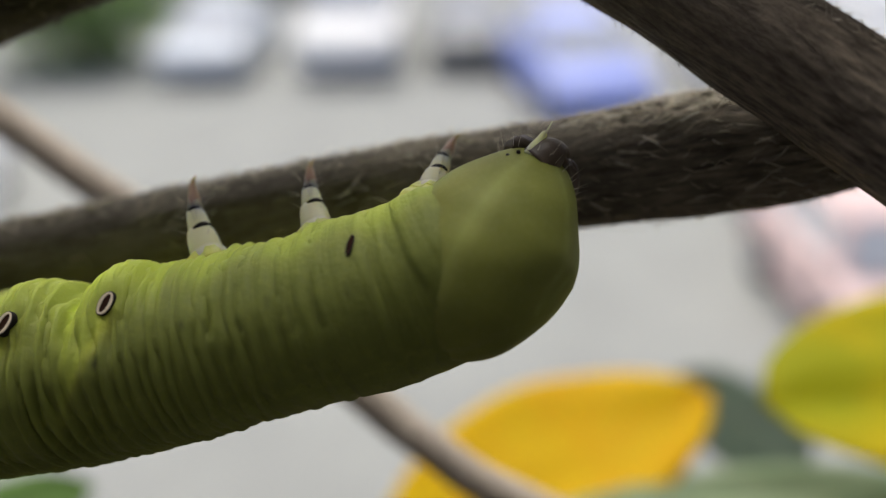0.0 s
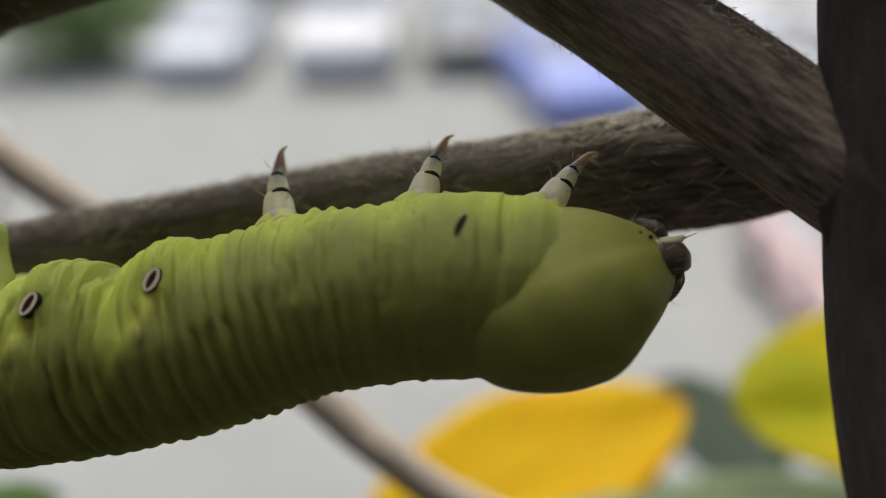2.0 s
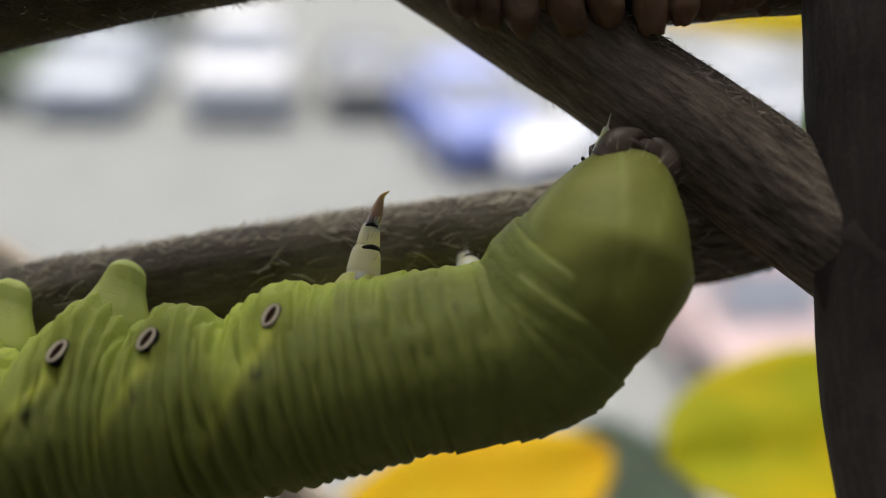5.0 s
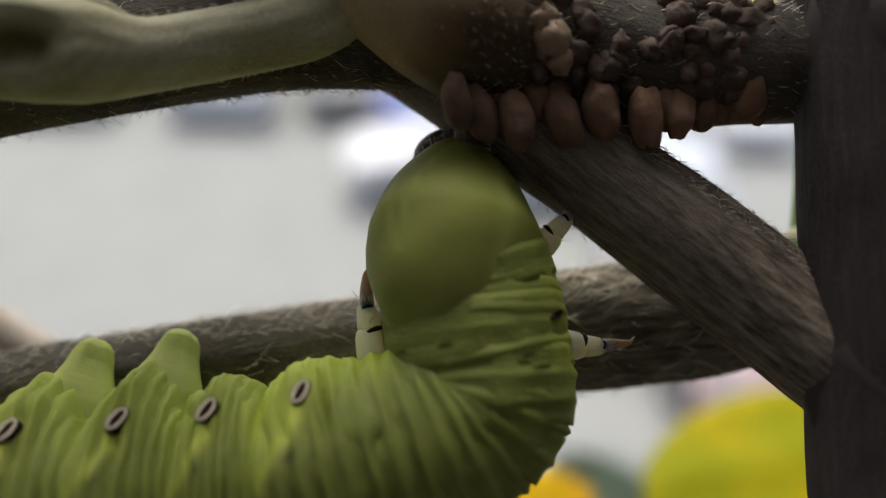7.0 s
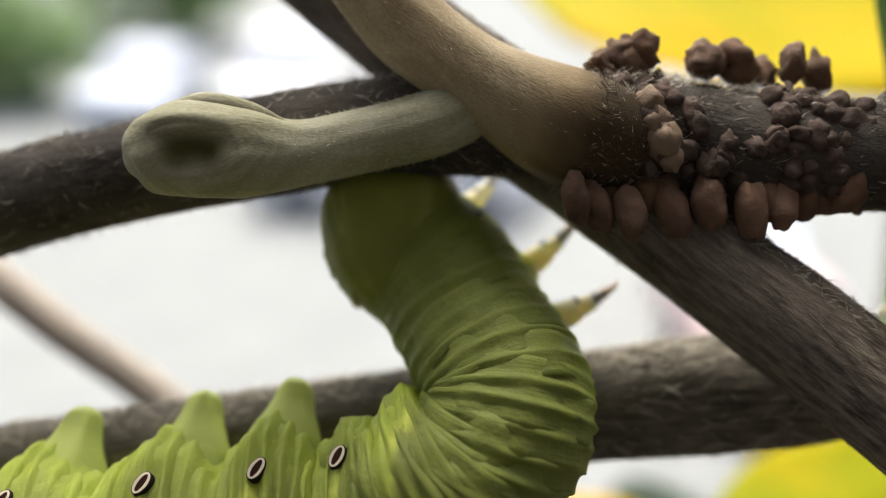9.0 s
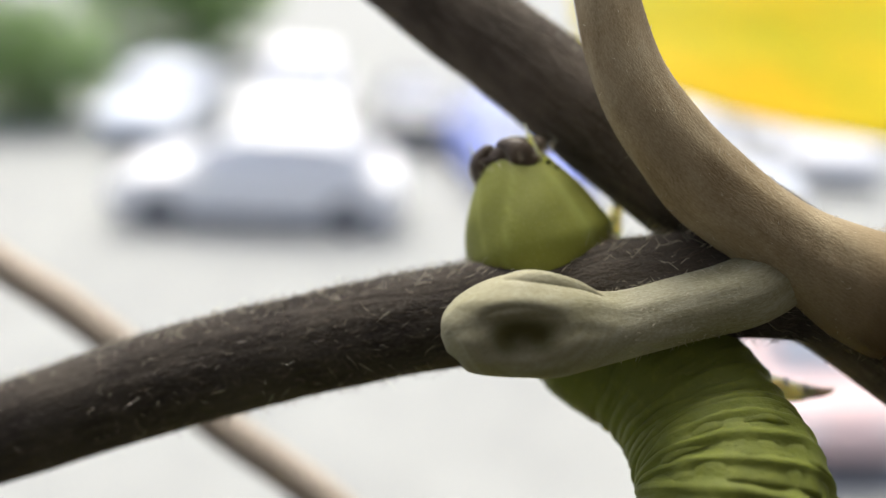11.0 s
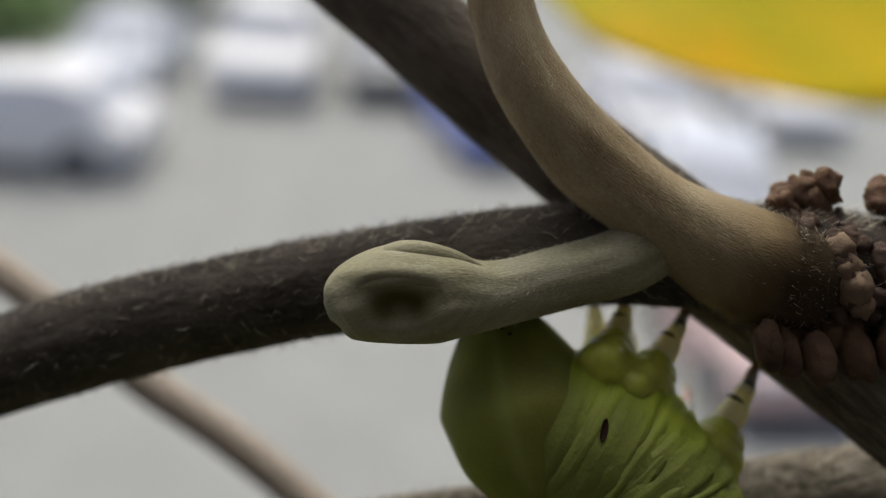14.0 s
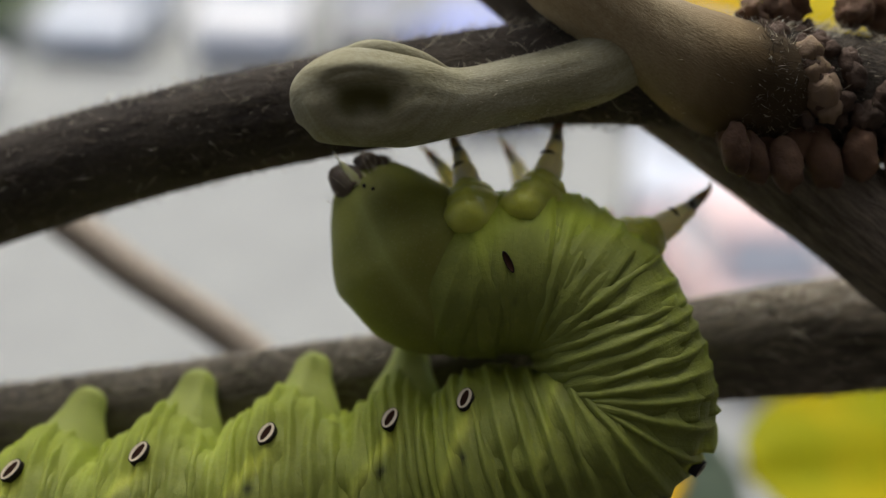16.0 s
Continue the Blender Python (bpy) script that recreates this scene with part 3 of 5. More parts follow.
def petiole_stub():
    """A broken leaf stalk: a bent neck that swells into a knob with a hollow, coloured darker inside."""
    rows = [(0.28, 5.2, 2.78, 0.10), (0.03, 5.1, 2.8, 0.18), (-0.142, 5.02, 2.77, 0.215), (-0.433, 4.98, 2.64, 0.228), (-0.874, 4.98, 2.51, 0.216), (-1.31, 4.94, 2.4, 0.226), (-1.65, 4.88, 2.39, 0.303), (-1.98, 4.87, 2.39, 0.316), (-2.27, 4.87, 2.31, 0.22), (-2.37, 4.87, 2.27, 0.06)]
    bm = tube(rows, 64, 20, 0.04, seed=8)
    inv = LEAN.inverted()
    tint = {}
    hollow, way = Vector((-1.93, 4.59, 2.32)), Vector((-0.2, -1, -0.05)).normalized()
    for v in bm.verts:
        q = (inv @ v.co) * 100
        e = q - hollow
        d2 = (e.x / 0.22) ** 2 + (e.z / 0.15) ** 2
        if e.y < 0.25 and d2 < 1.8:
            q -= way * 0.16 * math.exp(-d2 * 1.7)
        ridge = math.exp(-((e.z - 0.2) / 0.05) ** 2) * math.exp(-(e.x / 0.4) ** 2)
        q += way * 0.03 * ridge
        blot = 0.5 * noise.noise(Vector((q.x * 5, q.z * 7, 1.0)))
        tint[v] = min(1.0, max(0.0, 1.15 * math.exp(-d2 * 0.8) + blot * math.exp(-d2 * 0.25))) if e.y < 0.45 else 0.0
        v.co = at(*q)
    lay = bm.loops.layers.color.new("hollow_mask")
    for f in bm.faces:
        for loop in f.loops:
            k = tint[loop.vert]
            loop[lay] = (k, k, k, 1)
    return bm


stub = tagged(part("petiole_stub", petiole_stub(), BARK_STUB), "grey-green broken leaf stalk with a hollow swollen end", "leaf stalk")
part("rim", tube([(-2.26, 4.72, 2.26, 0.03), (-2.18, 4.67, 2.41, 0.04), (-1.95, 4.62, 2.48, 0.045), (-1.68, 4.66, 2.49, 0.045), (-1.42, 4.80, 2.50, 0.03)], 14, 8, 0.1), BARK_STUB, stub, "raised pale rim")
part("rim", tube([(-2.15, 4.80, 2.56, 0.05), (-1.90, 4.76, 2.64, 0.09), (-1.62, 4.80, 2.62, 0.08), (-1.35, 4.86, 2.54, 0.04)], 14, 8, 0.1), BARK_STUB, stub, "raised pale rim")
part("hair", hairs([(-0.433, 4.98, 2.64, 0.228), (-0.874, 4.98, 2.51, 0.216), (-1.31, 4.94, 2.4, 0.226)], 350, 0.04, 0.002, 17, (0.4, 1.2)), HAIR, stub, "very short pale down", kind="stuff")


def gall(x, y, z, across, tall, lean, mat, label, seed, lumps=0.22):
    bm = bmesh.new()
    turn = Euler((radians(lean[1]), radians(lean[0]), 0)).to_matrix()
    blob(bm, (x, y, z), (across, across * 0.95, tall), turn, lumps, seed, 16, 12, matrix=LEAN @ Matrix.Diagonal((0.01, 0.01, 0.01, 1)))
    part("gall", bm, mat, front_twig, label)


def galls():
    """Plump oval galls hanging under the twig's base and crowded on top of it, a pale lump in front."""
    r = random.Random(21)
    hanging = ((0.52, 2.06, 0.100), (0.67, 2.03, 0.115), (0.89, 2.03, 0.120), (1.20, 2.00, 0.120), (1.43, 2.10, 0.115), (1.71, 1.99, 0.120), (1.93, 2.10, 0.100), (2.13, 2.13, 0.105), (2.40, 2.22, 0.130))
    for k, (x, z, size) in enumerate(hanging):
        gall(x, 4.72 + r.uniform(-0.05, 0.06), z + 0.04 + r.uniform(-0.04, 0.05), size * r.uniform(0.8, 1.0), size * r.uniform(1.5, 2.0), (r.uniform(-20, 20), r.uniform(-14, 14)), GALL, "brown oval gall hanging under the twig", k * 3.1, 0.25)
    for k in range(15):
        x = 0.5 + 2.1 * (k + r.random()) / 15
        gall(x, r.uniform(4.74, 5.0), r.uniform(2.12, 2.24) + 0.04 * (x > 2), r.uniform(0.08, 0.11), r.uniform(0.12, 0.16), (r.uniform(-20, 20), r.uniform(-20, 20)), GALL, "brown oval gall", 40 + k * 2.3)
    crowded = ((0.78, 3.08, 0.11), (0.88, 3.17, 0.12), (0.99, 3.10, 0.13), (1.07, 3.19, 0.11), (1.47, 3.15, 0.10), (1.58, 3.17, 0.09), (1.77, 3.16, 0.12), (1.96, 3.12, 0.10), (2.12, 3.14, 0.10), (2.35, 3.10, 0.11))
    for k, (x, z, size) in enumerate(crowded):
        gall(x, 4.92 + r.uniform(-0.06, 0.1), z, size * r.uniform(0.9, 1.4), size * r.uniform(1.1, 1.6), (r.uniform(-35, 35), r.uniform(-20, 20)), GALL, "brown rounded gall on top of the twig", 90 + k * 2.7, 0.6)
    for k in range(95):
        g = r.uniform(-1.0, 1.2)
        x = r.uniform(0.75, 2.7)
        gall(x, 5.14 - 0.06 * x - 0.42 * math.cos(g), 2.62 - 0.04 * x + 0.42 * math.sin(g), r.uniform(0.05, 0.10), r.uniform(0.05, 0.12), (r.uniform(-40, 40), r.uniform(-40, 40)), GALL_DARK, "dark brown crusty gall", 150 + k * 1.9, 0.4)
    for k, (x, z, size) in enumerate(((1.0, 2.76, 0.085), (1.03, 2.64, 0.10), (1.10, 2.50, 0.125), (1.06, 2.56, 0.09), (1.15, 2.40, 0.085))):
        gall(x, 4.66, z, size, size * 1.15, (r.uniform(-20, 20), 0), GALL_PALE, "pale tan lumpy gall", 220 + k * 3.3, 0.4)


galls()

# the small bud where a green stem leaves the slanting branch
thin_stem = tagged(part("green_twig", tube([(3.15, 5.5, 1.2, 0.12), (3.4, 5.65, 1.45, 0.10), (3.5, 5.7, 2.3, 0.075), (3.55, 5.75, 3.3, 0.07), (3.45, 6.0, 5.5, 0.065), (3.3, 6.3, 8.0, 0.05)], 20, 10, 0.05), GREEN), "thin green side twig rising from the branch", "twig")
bm = bmesh.new()
blob(bm, (3.38, 5.6, 1.40), (0.16, 0.12, 0.11), None, 0.25, 2, 16, 10, matrix=LEAN @ Matrix.Diagonal((0.01, 0.01, 0.01, 1)))
part("node", bm, BARK_STUB, thin_stem, "pale swollen node")

# the out-of-focus tan stem behind
tagged(part("tan_stem", tube([(-14.046, 10.832, 8.138, 0.213), (-8.705, 10.332, 3.822, 0.225), (-6.507, 10.032, 2.431, 0.231), (-4.608, 9.932, 1.069, 0.237), (-3.203, 9.932, 0.092, 0.244), (-0.81, 9.832, -1.977, 0.250), (0.128, 9.832, -2.723, 0.250), (5.023, 10.332, -6.735, 0.300), (8.987, 12.832, -20.001, 0.400), (10, 20.832, -60, 0.600), (10, 30.832, -150, 0.700)], 20, 12, 0.03), BARK_FAR), "slanting tan stem of the plant behind", "stem")


def leaf(name, base, tip, width, up, mat, label, curl=0.12, seed=0, blunt=0.75, stalk=None):
    """A leaf blade with midrib and stalk; base, tip in cm; up is the blade's normal."""
    base, tip, up = Vector(base), Vector(tip), Vector(up).normalized()
    root = tagged(new(name), label, "leaf")
    axis = tip - base
    size = axis.length
    t = axis.normalized()
    up = (up - t * up.dot(t)).normalized()
    side = t.cross(up)
    bm = bmesh.new()
    rows_ = []
    nu, nv = 24, 12
    for i in range(nu + 1):
        u = i / nu
        w = width * math.sin(math.pi * min(1, u * 0.97 + 0.03) ** 0.85) ** blunt
        row = []
        for j in range(nv + 1):
            v = j / nv * 2 - 1
            q = base + t * u * size + side * w * v + up * (-curl * size * (u - 0.5) ** 2 + 0.03 * w * abs(v) + 0.03 * size * noise.noise(Vector((u * 3, v * 2, seed))))
            row.append(bm.verts.new(at(*q)))
        rows_.append(row)
    for i in range(nu):
        for j in range(nv):
            bm.faces.new((rows_[i][j], rows_[i][j + 1], rows_[i + 1][j + 1], rows_[i + 1][j]))
    blade = part("blade", bm, mat, root)
    sol = blade.modifiers.new("thickness", "SOLIDIFY")
    sol.thickness = 0.0003
    rib = [(*(base + t * u * size + up * (-curl * size * (u - 0.5) ** 2 - 0.02)), 0.03 * (1 - u * 0.7)) for u in (0, 0.25, 0.5, 0.75, 0.97)]
    part("midrib", tube(rib, 8, 5), mat, root)
    if stalk:
        mid = (base + Vector(stalk)) / 2 + Vector((0, 0, -0.4))
        part("stalk", tube([(*base, 0.05), (*mid, 0.06), (*stalk, 0.08)], 8, 6), mat, root, "thin leaf stalk")
    return root


# the leafy stems that carry the leaves behind
tagged(part("leafy_stem", tube([(28, 72, -86, 0.5), (27.5, 56, -55, 0.45), (26.5, 43, -18, 0.35), (26, 37, 4, 0.3), (25.5, 34.5, 13, 0.22), (25.2, 34.2, 22, 0.12)], 16, 10, 0.03, seed=9), BARK_FAR), "tall tan leafy stem at the back of the plant", "stem")
tagged(part("leafy_stem", tube([(16, 62, -88, 0.5), (15.5, 45, -60, 0.45), (14.5, 24, -19, 0.3), (14, 17, -3.5, 0.25), (15, 16, 9, 0.18), (15.4, 16.5, 16, 0.1)], 16, 10, 0.03, seed=6), BARK_FAR), "tan leafy stem of the plant behind", "stem")
tagged(part("leafy_stem", tube([(-4, 62, -88, 0.5), (-4.4, 45, -60, 0.45), (-5, 24, -20, 0.3), (-5.4, 17, -9.6, 0.2)], 16, 10, 0.03, seed=7), BARK_FAR), "short tan leafy stem low behind the branch", "stem")
leaf("yellow_leaf", (-1.4, 15.9, -5.9), (5.35, 15.9, -2.8), 2.25, (0, -0.55, 0.83), YELLOW, "bright yellow autumn leaf, out of focus behind the branch", 0.1, 1, 0.6, stalk=(-5.4, 17.2, -9.8))
leaf("yellow_leaf", (12.0, 13, -2.2), (5.3, 13, -2.4), 2.3, (0, -0.62, 0.78), YELLOW_GREEN, "yellow leaf turning green, hanging behind the branch", 0.1, 2, 0.5, stalk=(14.0, 17.2, -4.0))
leaf("yellow_leaf", (26.0, 33, 16.6), (5.4, 32, 15.9), 10.4, (0, -0.7, 0.7), YELLOW_FADING, "large yellow leaf fading to green high behind the twig", 0.06, 3, 0.36, stalk=(25.6, 34.6, 12.0))
leaf("green_leaf", (11.0, 14, -4.9), (1.2, 14, -4.9), 1.2, (0, -0.6, 0.8), GREY_GREEN, "pale grey-green leaf below the yellow ones", 0.06, 4, 0.5, stalk=(14.1, 18.2, -6.5))
leaf("green_leaf", (10.1, 21.7, -6.2), (6.2, 21.7, -3.6), 1.5, (0, -0.8, 0.6), GREY_DARK, "dull dark green leaf between yellow leaves", 0.1, 5, 0.5, stalk=(14.3, 20.0, -11.5))
leaf("green_leaf", (-9.0, 13, -4.9), (-6.1, 13, -3.75), 0.8, (0, -0.8, 0.6), GREEN, "green leaf low behind the caterpillar", 0.1, 6, stalk=(-5.45, 18.0, -10.5))

# ---- the caterpillar ----
# s runs from the neck towards the tail in cm; spiracles sit at these places
SPIRACLES = (0.3, 1.95, 2.65, 3.35, 4.05, 4.75, 5.45)
PROLEGS = (3.35, 4.05, 4.75, 5.45)
END = 6.1
caterpillar = tagged(new("caterpillar"), "plump green hornworm caterpillar with ringed skin, climbing on the branch", "caterpillar")
caterpillar.matrix_basis = LEAN @ Matrix.Diagonal((1, 1, 1, 1))


def girth(s):
    return float(np.interp(s, (-0.4, -0.25, -0.1, 0.0, 0.3, 0.7, 1.2, 1.8, 2.6, 5.0, 5.8, 6.2), (0.30, 0.52, 0.56, 0.578, 0.582, 0.572, 0.585, 0.615, 0.63, 0.62, 0.54, 0.40)))


def lobe(s, g):
    """Swellings of the skin: g is the angle from the belly in degrees."""
    w = 0.0
    for k in SPIRACLES[1:]:
        full = 1.0 if k > 3 else 0.75
        w += 0.22 * full * math.exp(-((s - k + 0.02) / 0.18) ** 2) * math.exp(-((g - 52) / 24) ** 2)
        w -= 0.21 * full * math.exp(-((s - k - 0.34 - 0.0016 * (60 - g)) / 0.06) ** 2) * math.exp(-((g - 48) / 38) ** 2)
        w -= 0.045 * math.exp(-((s - k) / 0.12) ** 2) * math.exp(-((g - 92) / 12) ** 2)
    if s > 1.5:
        soft = noise.noise(Vector((s * 5.5, g / 17, 3.3)))
        w -= 0.04 * math.exp(-(soft / 0.13) ** 2) * math.exp(-((g - 58) / 27) ** 2)
    for k in PROLEGS:
        w += 0.30 * math.exp(-((s - k + 0.03) / 0.19) ** 2) * math.exp(-((g - 24) / 20) ** 2)
    for k in (0.55, 1.08):
        w += 0.10 * math.exp(-((s - k) / 0.15) ** 2) * math.exp(-((g - 27) / 17) ** 2)
    w -= 0.05 * math.exp(-((g) / 30) ** 2) if s > 1.6 else 0.06 * math.exp(-((g) / 10) ** 2)
    return w


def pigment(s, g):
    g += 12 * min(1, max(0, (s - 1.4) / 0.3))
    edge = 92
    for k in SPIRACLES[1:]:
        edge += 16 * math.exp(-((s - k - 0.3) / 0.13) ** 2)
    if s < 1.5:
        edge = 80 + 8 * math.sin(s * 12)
    # besides the pattern, this mask carries light on the upturned belly, shade below
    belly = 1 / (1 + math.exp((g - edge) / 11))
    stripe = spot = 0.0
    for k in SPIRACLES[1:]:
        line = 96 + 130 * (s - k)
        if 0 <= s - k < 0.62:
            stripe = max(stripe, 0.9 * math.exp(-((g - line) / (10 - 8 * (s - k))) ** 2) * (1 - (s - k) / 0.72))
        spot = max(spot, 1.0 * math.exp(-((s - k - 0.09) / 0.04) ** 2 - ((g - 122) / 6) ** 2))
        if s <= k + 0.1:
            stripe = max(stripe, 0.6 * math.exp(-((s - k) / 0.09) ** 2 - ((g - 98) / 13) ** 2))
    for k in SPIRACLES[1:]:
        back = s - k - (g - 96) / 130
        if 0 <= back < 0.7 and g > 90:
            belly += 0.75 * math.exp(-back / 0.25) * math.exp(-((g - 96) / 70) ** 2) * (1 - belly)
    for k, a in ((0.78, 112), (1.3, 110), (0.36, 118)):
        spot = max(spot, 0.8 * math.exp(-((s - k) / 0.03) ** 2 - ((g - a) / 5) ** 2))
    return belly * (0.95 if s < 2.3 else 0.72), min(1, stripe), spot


def ring_mesh(s, half, bulge, rnd, sides=72):
    bm = bmesh.new()
    lay = bm.loops.layers.color.new("pigment")
    across = [(u, -0.034 * (1 - math.exp(-(u / 0.22) ** 2))) for u in (-1, -0.75, -0.55, -0.4, -0.28, -0.18, -0.09, 0, 0.09, 0.18, 0.28, 0.4, 0.55, 0.75, 1)]
    across = [(-1.02, -0.16), *across, (1.02, -0.16)]
    seed = rnd.random() * 90
    grow = rnd.uniform(-0.006, 0.008)
    loops_, tint = [], {}
    for u, drop in across:
        row = []
        for k in range(sides):
            a = 2 * math.pi * k / sides
            g = math.degrees(min(a, 2 * math.pi - a))
            z = u * half + 0.013 * noise.noise(Vector((2.5 * math.cos(a), 2.5 * math.sin(a), seed)))
            sp = s - z
            pinch = max(0.3, 1.0 + 1.2 * noise.noise(Vector((2.6 * math.cos(a), 2.6 * math.sin(a), seed + 7))))
            r = girth(sp) * (1 + lobe(sp, g)) + grow + drop * bulge * pinch * (1 if abs(u) <= 1 else 1.0)
            r += 0.006 * noise.noise(Vector((5 * math.cos(a), 5 * math.sin(a), sp * 6 + seed)))
            v = bm.verts.new((math.sin(a) * r / 100, math.cos(a) * r / 100, z / 100))
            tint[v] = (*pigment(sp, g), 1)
            row.append(v)
        loops_.append(row)
    for i in range(len(loops_) - 1):
        for k in range(sides):
            j = (k + 1) % sides
            bm.faces.new((loops_[i][k], loops_[i][j], loops_[i + 1][j], loops_[i + 1][k]))
    bm.faces.new(loops_[0][::-1])
    bm.faces.new(loops_[-1])
    bmesh.ops.recalc_face_normals(bm, faces=bm.faces)
    for f in bm.faces:
        for loop in f.loops:
            loop[lay] = tint[loop.vert]
    return bm


def spiracle(ring, s, z, side):
    """A slanted oval breathing hole: black ring, cream rim, dark slit."""
    r = (girth(s) * (1 + lobe(s, 90 if s < 1 else 78)) + (0.010 if s < 1 else 0.026)) / 100
    bm = bmesh.new()
    if s < 1:
        levels = ((0.00024, 0.00080, -0.0004, 0), (0.00023, 0.00078, 0.00006, 0), (0.00017, 0.00070, 0.00008, 0), (0.00015, 0.00066, 0.00004, 2), (0.0, 0.0, 0.00003, 2))
    else:
        levels = ((0.00054, 0.00084, -0.0006, 0), (0.00052, 0.00082, 0.00001, 0), (0.00046, 0.00075, 0.00004, 0), (0.00044, 0.00073, 0.00005, 1), (0.00024, 0.00062, 0.00003, 1), (0.00022, 0.00059, 0.00001, 2), (0.0, 0.0, 0.00002, 2))
    prev = None
    for w, h, lift, mat in levels:
        if w:
            row = [bm.verts.new((lift, h * math.cos(2 * math.pi * k / 24), w * math.sin(2 * math.pi * k / 24))) for k in range(24)]
        else:
            row = [bm.verts.new((lift, 0, 0))] * 24
        if prev:
            for k in range(24):
                j = (k + 1) % 24
                f = bm.faces.new((prev[k], prev[j], row[j], row[k]) if w else (prev[k], prev[j], row[0]))
                f.material_index = mat
        prev = row
    bmesh.ops.recalc_face_normals(bm, faces=bm.faces)
    tip = Matrix.Rotation(radians(0 if s < 1 else side * 12), 4, "Z")
    m = Matrix.Translation((0, 0, z / 100)) @ tip @ Matrix.Translation((side * (r - 0.0001), 0, 0)) @ Matrix.Rotation(radians(0 if s < 1 else -side * 17), 4, "Z") @ Matrix.Rotation(0 if side > 0 else math.pi, 4, "Z") @ Matrix.Rotation(radians(side * (20 if s < 1 else 32)), 4, "X")
    return part("spiracle", bm, (BLACK, CREAM, SLIT), ring, "narrow dark breathing slit" if s < 1 else "black-ringed cream breathing hole", m=m)


def proleg(ring, side, s):
    """A stubby fleshy clasping leg."""
    rows = [(0.0, 0.0, -0.3, 0.26), (0.0, 0, -0.1, 0.275), (0.0, 0, 0.04, 0.265), (0.01, 0, 0.13, 0.235), (0.02, 0, 0.23, 0.19), (0.03, 0, 0.33, 0.152), (0.035, 0, 0.41, 0.135), (0.035, 0, 0.46, 0.118), (0.035, 0, 0.50, 0.085), (0.035, 0, 0.52, 0.045), (0.035, 0, 0.524, 0.005)]
    bm = tube(rows, 28, 7, 0.10, seed=s * 7 + side, frame_fn=lambda a, b, c: Vector((a / 100, b / 100, c / 100)))
    lay = bm.loops.layers.color.new("pigment")
    for f in bm.faces:
        for loop in f.loops:
            loop[lay] = (0.9, 0.2, 0, 1)
    r = girth(s) * 0.90 / 100
    g = radians(24) * side
    y = Vector((math.sin(g), math.cos(g), 0))
    m = Matrix.Translation(y * r) @ Vector((math.sin(g * 0.4), math.cos(g * 0.4), 0.22)).to_track_quat("Z", "Y").to_matrix().to_4x4()
    if side > 0:
        m = m @ Matrix.Diagonal((1, 1, 0.62, 1))
    foot = part("proleg", bm, SKIN, ring, "stubby green clasping leg", m=m)
    return foot


rnd = random.Random(77)
rings = []
spots = []
s = -0.16
while s < END:
    wide = 0.12 if s < 0.42 else rnd.uniform(0.088, 0.115) if s < 1.9 else rnd.uniform(0.09, 0.115)
    spots.append((s + wide / 2, wide))
    s += wide
for s, wide in spots:
    smooth_ring = s < 0.55
    bm = ring_mesh(s, wide * 1.6, rnd.uniform(0.2, 0.4) if smooth_ring else rnd.uniform(0.4, 0.65) if s < 0.9 else rnd.uniform(0.75, 1.15) if s < 1.6 else rnd.uniform(1.0, 1.5) if s < 2.2 else rnd.uniform(1.1, 1.7), rnd)
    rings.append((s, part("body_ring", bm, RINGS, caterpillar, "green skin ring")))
for k in SPIRACLES:
    s0, ring = min(rings, key=lambda q: abs(q[0] - k))
    for side in (1, -1):
        spiracle(ring, k, s0 - k, side)
for k in PROLEGS:
    s0, ring = min(rings, key=lambda q: abs(q[0] - k + 0.05))
    for side in (1, -1):
        proleg(ring, side, k)


def head_mesh():
    """The head: an upright egg, mouth towards the belly side and forward."""
    bm = bmesh.new()
    lay = bm.loops.layers.color.new("pigment")
    bmesh.ops.create_uvsphere(bm, u_segments=64, v_segments=48, radius=1.0)
    tilt = Matrix.Rotation(radians(-35), 3, "X")
    tint = {}
    for v in bm.verts:
        d = v.co.copy()
        # d.z towards the mouth, d.y away from the face, d.x to the side
        narrow = (1 - 0.52 * d.z**1.15) * math.sqrt(1 + 0.65 * d.z**2) if d.z > 0 else 1.0
        groove = 0.02 * math.exp(-(d.x / 0.09) ** 2) * max(0, -d.z * 0.5 + 0.6) * (1 if d.y < 0.5 else 0)
        x, y, z = d.x * 0.55 * narrow, d.y * 0.585 * narrow * (1 - groove), d.z * (0.78 if d.z > 0 else 0.71) * (1 - groove)
        if d.z < 0:
            z *= 1.12
        if d.z > 0.86:
            z = 0.77 * (0.86 + (d.z - 0.86) * 0.3)
        turn = math.degrees(math.atan2(abs(d.x), -d.y))
        fade = max(0, 1 - abs(d.z) ** 3)
        # pale seams of the face, one inverted V from the crown down
        seam = 0.6 * math.exp(-((abs(d.x) - 0.34 * (d.z + 0.4)) / 0.07) ** 2) if d.y < 0 and d.z > -0.4 else 0
        tint[v] = (0.5 * fade * math.exp(-((turn - 100) / 17) ** 2), 0.7 * fade * math.exp(-((turn - 72) / 9) ** 2) + 0.35 * fade * math.exp(-((turn - 142) / 12) ** 2) + seam, min(0.95, max(0.0, (d.z - 0.80) * 7 + 0.6 * noise.noise(d * 9))), 1)
        # soft uneven swellings of the capsule
        swell = 1 + 0.012 * math.sin(7 * d.z + 2 * d.x) + 0.009 * math.sin(11 * d.z - 5 * d.x + 1)
        v.co = tilt @ Vector((x * swell, y * swell, z)) / 100
    for f in bm.faces:
        for loop in f.loops:
            loop[lay] = tint[loop.vert]
    return bm


